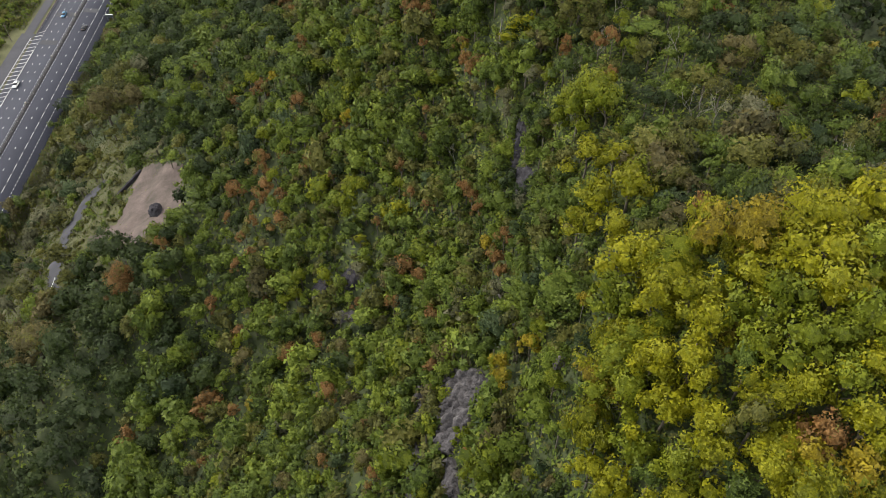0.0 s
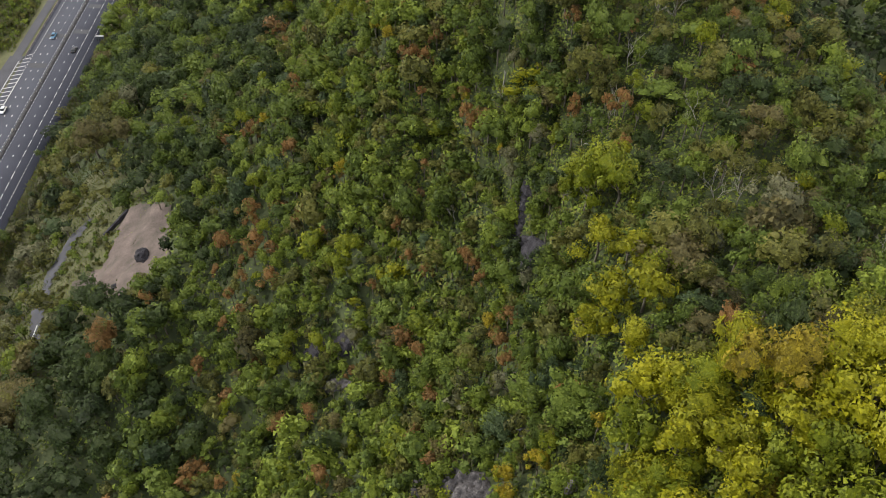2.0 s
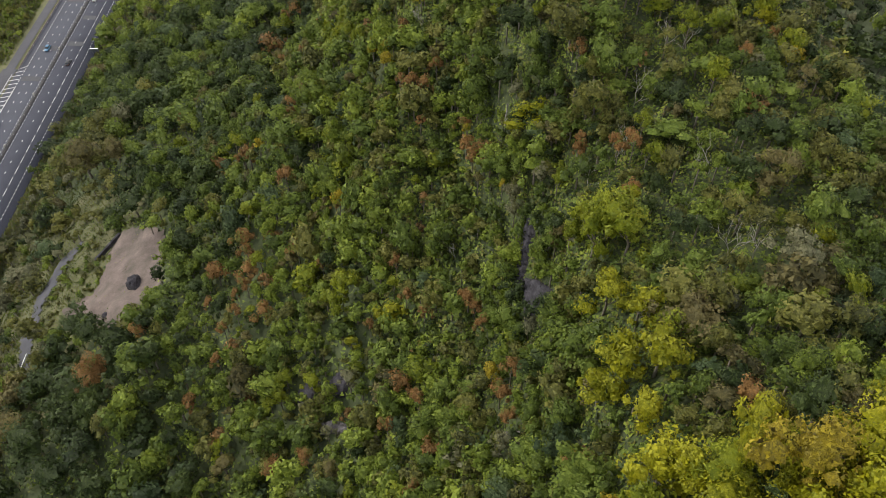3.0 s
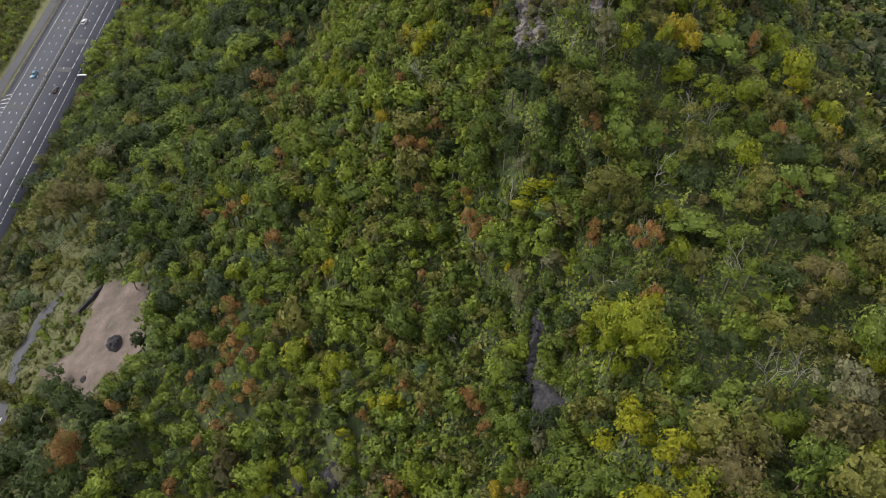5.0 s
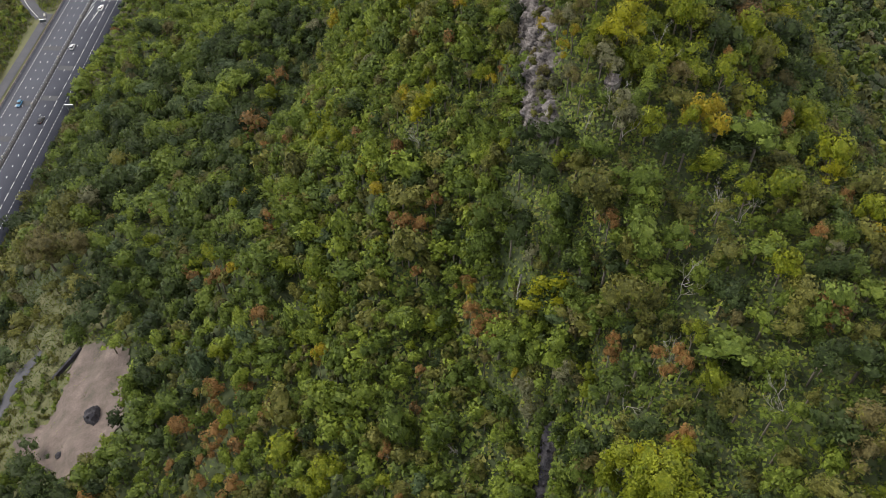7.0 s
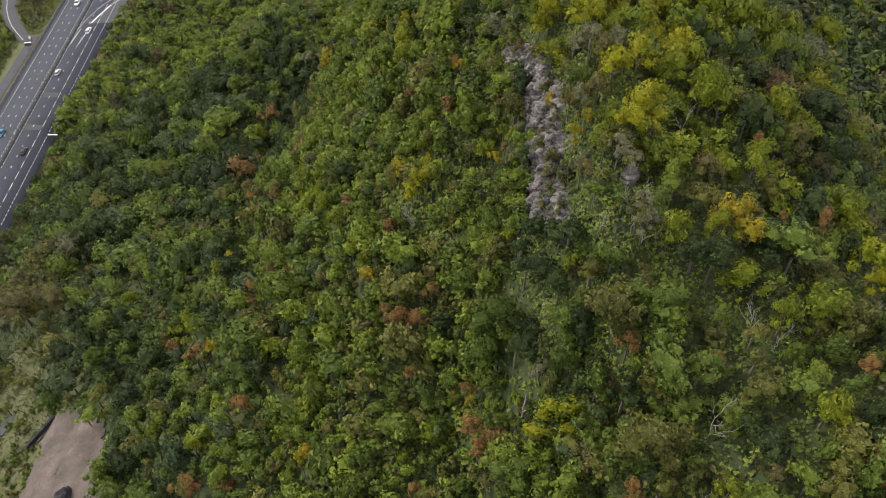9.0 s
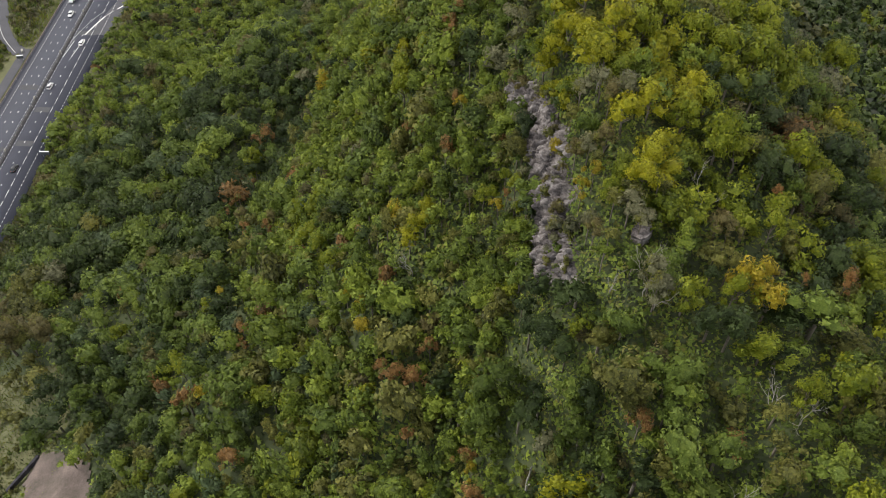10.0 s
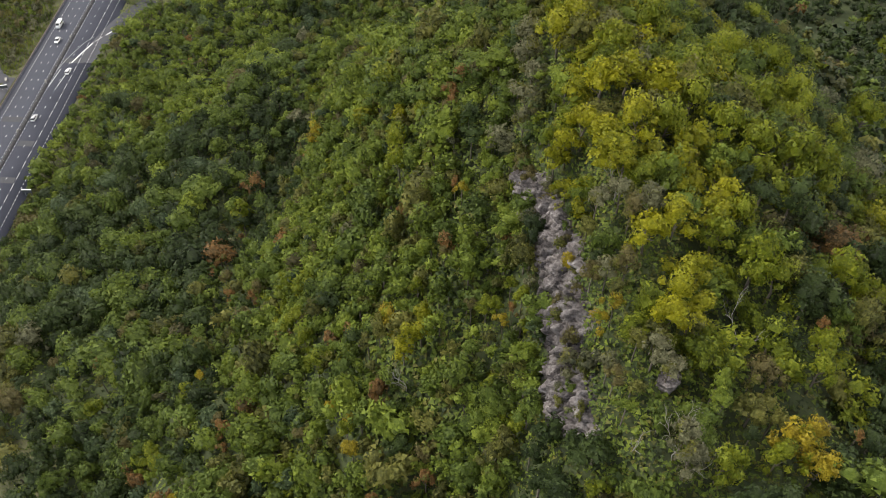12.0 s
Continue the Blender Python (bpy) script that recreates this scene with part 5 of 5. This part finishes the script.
box_into(bm, -184.2, 391.8, 0.45, 0.8, 2.2, 0.9, 0.4, 0.08)
tagged(part("concrete_block", bm, CONCRETE), "stained pale concrete block beside the side road", "block")


def utility_pole(x, y, height):
    p = new("utility_pole")
    p.empty_display_size = 0.4
    p.location = (x, y, -0.1)
    bm = bmesh.new()
    bmesh.ops.create_cone(bm, segments=10, radius1=0.2, radius2=0.13, depth=height, cap_ends=True, matrix=Matrix.Translation((0, 0, height / 2)))
    part("pole", bm, BARK, p)
    bm = bmesh.new()
    box_into(bm, 0, 0, height - 0.5, 1.6, 0.12, 0.14, bevel=0.02)
    part("crossarm", bm, BARK, p)
    tagged(p, "dark wooden utility pole beside the slip road", "pole")


utility_pole(-190.8, 307.4, 8.5)

# white rail along the track
fence = new("rail_fence")
fence.location = (-107.6, 143.5, float(land(-107.6, 143.5)))
fence.empty_display_size = 0.3
bm = bmesh.new()
d = Vector((-107.0, 135.2, float(land(-107.0, 135.2)))) - fence.location
ln = d.length
m = Matrix.Translation(d * 0.5 + Vector((0, 0, 1.0))) @ d.to_track_quat("Y", "Z").to_matrix().to_4x4() @ Matrix.Diagonal((0.16, ln, 0.16, 1))
bmesh.ops.create_cube(bm, size=1, matrix=m)
part("rail", bm, WHITE, fence)
for k in range(4):
    bm = bmesh.new()
    q = d * (k / 3)
    box_into(bm, q.x, q.y, q.z + 0.45, 0.12, 0.12, 1.3, bevel=0.02)
    part("post", bm, WHITE, fence)
tagged(fence, "white rail fence beside the overgrown track", "fence")

# low dark wall at the top of the clearing
wall = new("retaining_wall")
wall.location = (-95.4, 170.4, float(land(-95.4, 170.4)))
bm = bmesh.new()
d = Vector((-89.4, 177.2, float(land(-89.4, 177.2)))) - wall.location
m = Matrix.Translation(d * 0.5 + Vector((0, 0, 0.35))) @ d.to_track_quat("Y", "Z").to_matrix().to_4x4() @ Matrix.Diagonal((0.7, d.length, 1.3, 1))
bmesh.ops.create_cube(bm, size=1, matrix=m)
bmesh.ops.bevel(bm, geom=bm.edges[:], offset=0.06, segments=2, affect="EDGES")
part("wall", bm, DARK_ROCK, wall)
tagged(wall, "low dark stone retaining wall beside the clearing", "wall")

# ---- vehicles ----
GLASS = rough_material("dark_car_glass", [(0.3, (0.012, 0.014, 0.016)), (0.7, (0.02, 0.022, 0.025))], 1.0, rough=0.12, bump=0.0)
TYRE = rough_material("tyre_rubber", [(0.3, (0.012, 0.012, 0.012)), (0.7, (0.022, 0.022, 0.022))], 4.0, rough=0.8, bump=0.0)
LAMP = rough_material("lamp_lens", [(0.3, (0.3, 0.05, 0.04)), (0.7, (0.4, 0.07, 0.05))], 4.0, rough=0.2, bump=0.0)


def loft(rows, mat, name, parent):
    """A body lofted through cross sections: (y, half width at the bottom, half width at the top, bottom, top)."""
    v, q = [], []
    for y, w0, w1, z0, z1 in rows:
        zm = z0 + (z1 - z0) * 0.55
        v += [(-w0, y, z0), (-w0 * 1.02, y, zm), (-w1, y, z1), (w1, y, z1), (w0 * 1.02, y, zm), (w0, y, z0)]
    for k in range(len(rows) - 1):
        for j in range(6):
            a, b = 6 * k + j, 6 * k + (j + 1) % 6
            q.append((a, b, b + 6, a + 6))
    n = 6 * (len(rows) - 1)
    q += [(0, 3, 2, 1), (0, 5, 4, 3), (n, n + 1, n + 2, n + 3), (n, n + 3, n + 4, n + 5)]
    return mesh_object(name, v, q, [mat], parent=parent, smooth=False)


def vehicle(name, off, y, heading, paint, label, length=4.2, width=1.75, height=1.48, van=False):
    """A car or minibus on the motorway, its nose along +y before heading turns it."""
    c = new(name)
    c.empty_display_size = 0.5
    c.matrix_basis = pose(float(road_x(y)) + off, y, 0.0, 0, 0, heading - 1.03)
    h, w, L = height, width / 2, length / 2
    if van:
        body = [(-L, w * 0.94, w * 0.86, 0.32, h * 0.93), (-L * 0.94, w, w * 0.9, 0.28, h), (L * 0.55, w, w * 0.9, 0.28, h), (L * 0.78, w, w * 0.86, 0.28, h * 0.66), (L * 0.97, w * 0.95, w * 0.82, 0.3, h * 0.48), (L, w * 0.88, w * 0.75, 0.36, h * 0.42)]
        loft(body, paint, "body", c)
        loft([(-L * 0.9, w * 1.012, w * 0.97, h * 0.58, h * 0.86), (L * 0.5, w * 1.012, w * 0.97, h * 0.58, h * 0.86)], GLASS, "side_window", c)
        bm = bmesh.new()
        box_into(bm, 0, L * 0.675, h * 0.845, width * 0.82, 0.06, h * 0.4)
        bmesh.ops.rotate(bm, cent=(0, L * 0.675, h * 0.845), matrix=Matrix.Rotation(radians(34), 3, "X"), verts=bm.verts)
        part("windscreen", bm, GLASS, c)
        bm = bmesh.new()
        box_into(bm, 0, -L - 0.0, h * 0.7, width * 0.78, 0.05, h * 0.3)
        part("rear_window", bm, GLASS, c)
    else:
        body = [(-L, w * 0.86, w * 0.8, 0.34, h * 0.56), (-L * 0.93, w * 0.97, w * 0.88, 0.26, h * 0.63), (0, w, w * 0.92, 0.24, h * 0.64), (L * 0.5, w, w * 0.9, 0.24, h * 0.61), (L * 0.9, w * 0.95, w * 0.82, 0.26, h * 0.5), (L, w * 0.82, w * 0.7, 0.34, h * 0.42)]
        loft(body, paint, "body", c)
        loft([(-L * 0.86, w * 0.86, w * 0.74, h * 0.6, h * 0.66), (-L * 0.6, w * 0.87, w * 0.68, h * 0.6, h * 0.95), (L * 0.02, w * 0.87, w * 0.7, h * 0.6, h * 0.96), (L * 0.48, w * 0.86, w * 0.76, h * 0.58, h * 0.63)], GLASS, "window", c)
        loft([(-L * 0.64, w * 0.7, w * 0.6, h * 0.9, h * 0.985), (-L * 0.3, w * 0.74, w * 0.66, h * 0.92, h), (L * 0.06, w * 0.72, w * 0.64, h * 0.92, h * 0.99)], paint, "roof", c)
    bm = bmesh.new()
    bmesh.ops.create_cone(bm, segments=14, radius1=0.31, radius2=0.31, depth=0.2, cap_ends=True, matrix=Matrix.Rotation(radians(90), 4, "Y"))
    first = None
    for sx in (-1, 1):
        for sy in (-0.62, 0.62):
            if first is None:
                first = part("wheel", bm, TYRE, c)
                o = first
            else:
                o = new("wheel", first.data)
                o.parent = c
            o.location = (sx * (w - 0.09), sy * L, 0.31)
    for sx in (-1, 1):
        bm = bmesh.new()
        box_into(bm, sx * w * 0.68, -L - 0.01, h * 0.5, 0.34, 0.06, 0.16)
        part("tail_light", bm, LAMP, c)
        bm = bmesh.new()
        box_into(bm, sx * w * 0.62, L - 0.02, h * 0.38, 0.36, 0.08, 0.14)
        part("headlight", bm, WHITE, c)
    return tagged(c, label, "minibus" if van else "car")


def car_paint(name, a):
    m = rough_material(name, [(0.3, tuple(0.92 * k for k in a)), (0.7, a)], 1.5, rough=0.28, bump=0.0)
    return m


WHITE_CAR = car_paint("white_car_paint", (0.78, 0.78, 0.77))
BLUE_CAR = car_paint("blue_car_paint", (0.05, 0.16, 0.28))
BLACK_CAR = car_paint("black_car_paint", (0.02, 0.02, 0.024))
SILVER_CAR = car_paint("silver_car_paint", (0.5, 0.5, 0.51))
vehicle("car", -21.3, 275.5, 180, WHITE_CAR, "white hatchback car driving on the motorway", height=1.55)
vehicle("car", -18.2, 327.5, 180, BLUE_CAR, "blue car driving on the motorway")
vehicle("car", -5.6, 317.0, 0, BLACK_CAR, "black car driving on the motorway")
vehicle("minibus", -20.9, 432.5, 180, WHITE_CAR, "white minibus driving on the motorway", 5.4, 1.9, 2.3, True)
vehicle("car", -17.9, 420.5, 180, WHITE_CAR, "white saloon car driving on the motorway")
vehicle("car", -5.7, 398.0, 0, WHITE_CAR, "white saloon car driving on the motorway", length=4.5)
vehicle("car", -9.2, 367.0, 0, SILVER_CAR, "silver car driving on the motorway")

# ---- grass and bushes of the open ground ----
def grass_field(name, x0, x1, y0, y1, n, test, kinds, label, size=0.45):
    r = np.random.default_rng(len(name) + n)
    x, y = r.uniform(x0, x1, n), r.uniform(y0, y1, n)
    ok = test(x, y)
    x, y = x[ok], y[ok]
    k = len(x)
    p = np.stack([x, y, land(x, y) + 0.05], 1)
    tip = p + np.stack([r.uniform(-0.5, 0.5, k), r.uniform(-0.5, 0.5, k), r.uniform(0.5, 1.4, k)], 1) * size * (0.6 + patchy(x, y, 9, 17))[:, None] * 1.6
    a = r.uniform(0, 6.28, k)
    side_ = np.stack([np.cos(a), np.sin(a), np.zeros(k)], 1) * size * 0.5
    tri = np.stack([p - side_, p + side_, tip], 1).reshape(-1, 3)
    kk = np.array([KINDS.index(q) for q in kinds])[r.integers(len(kinds), size=k)]
    ob = mesh_object(name, tri, np.arange(3 * k).reshape(-1, 3), list(LEAVES.values()), kk, patchy(x, y, 20, 9), outward=np.tile((0.0, 0.0, 1.0), (k, 1)))
    return tagged(ob, label, "grass", kind="stuff")


def in_near_clearing(x, y):
    return (np.abs(x + 92) < 12) & (np.abs(y - 164) < 18)


def clear_of_roads(x, y):
    ok = (x < road_x(y) - 26.5) & ~((y < 316) & (x > -193.5)) & ~((x > -188) & (y > 312) & (y < 395))
    lx = np.interp(y, (391, 401, 414, 428, 462), (-185, -194, -201.5, -206.5, -225))
    return ok & ~((y > 388) & (np.abs(x - lx) < 3.6))


grass_field("grass", -260, -180, 230, 480, 30000, clear_of_roads, ("bright", "green", "bright", "olive"), "rank green grass beside the motorway", 0.8)
grass_field("grass", -152, -80, 110, 330, 100000, lambda x, y: (x > road_x(y) + 3.2) & (is_thin(x, y) | in_shape(x, y, MEADOW) | (x < road_x(y) + 12) | (in_near_clearing(x, y))) & (~in_shape(x, y, CLEARING) | (patchy(x, y, 7, 4) > 0.86)) & (~in_shape(x, y, PATH) | (patchy(x, y, 5, 9) > 0.45)), ("olive", "green", "olive", "dark", "bright", "green"), "rough grass on the slope above the motorway", 0.28)
grass_field("grass", -160, -140, 100, 330, 26000, lambda x, y: (x > road_x(y) + 3.6) & (x < road_x(y) + 10), ("olive", "olive", "grey", "green"), "rough grass along the motorway edge", 0.6)
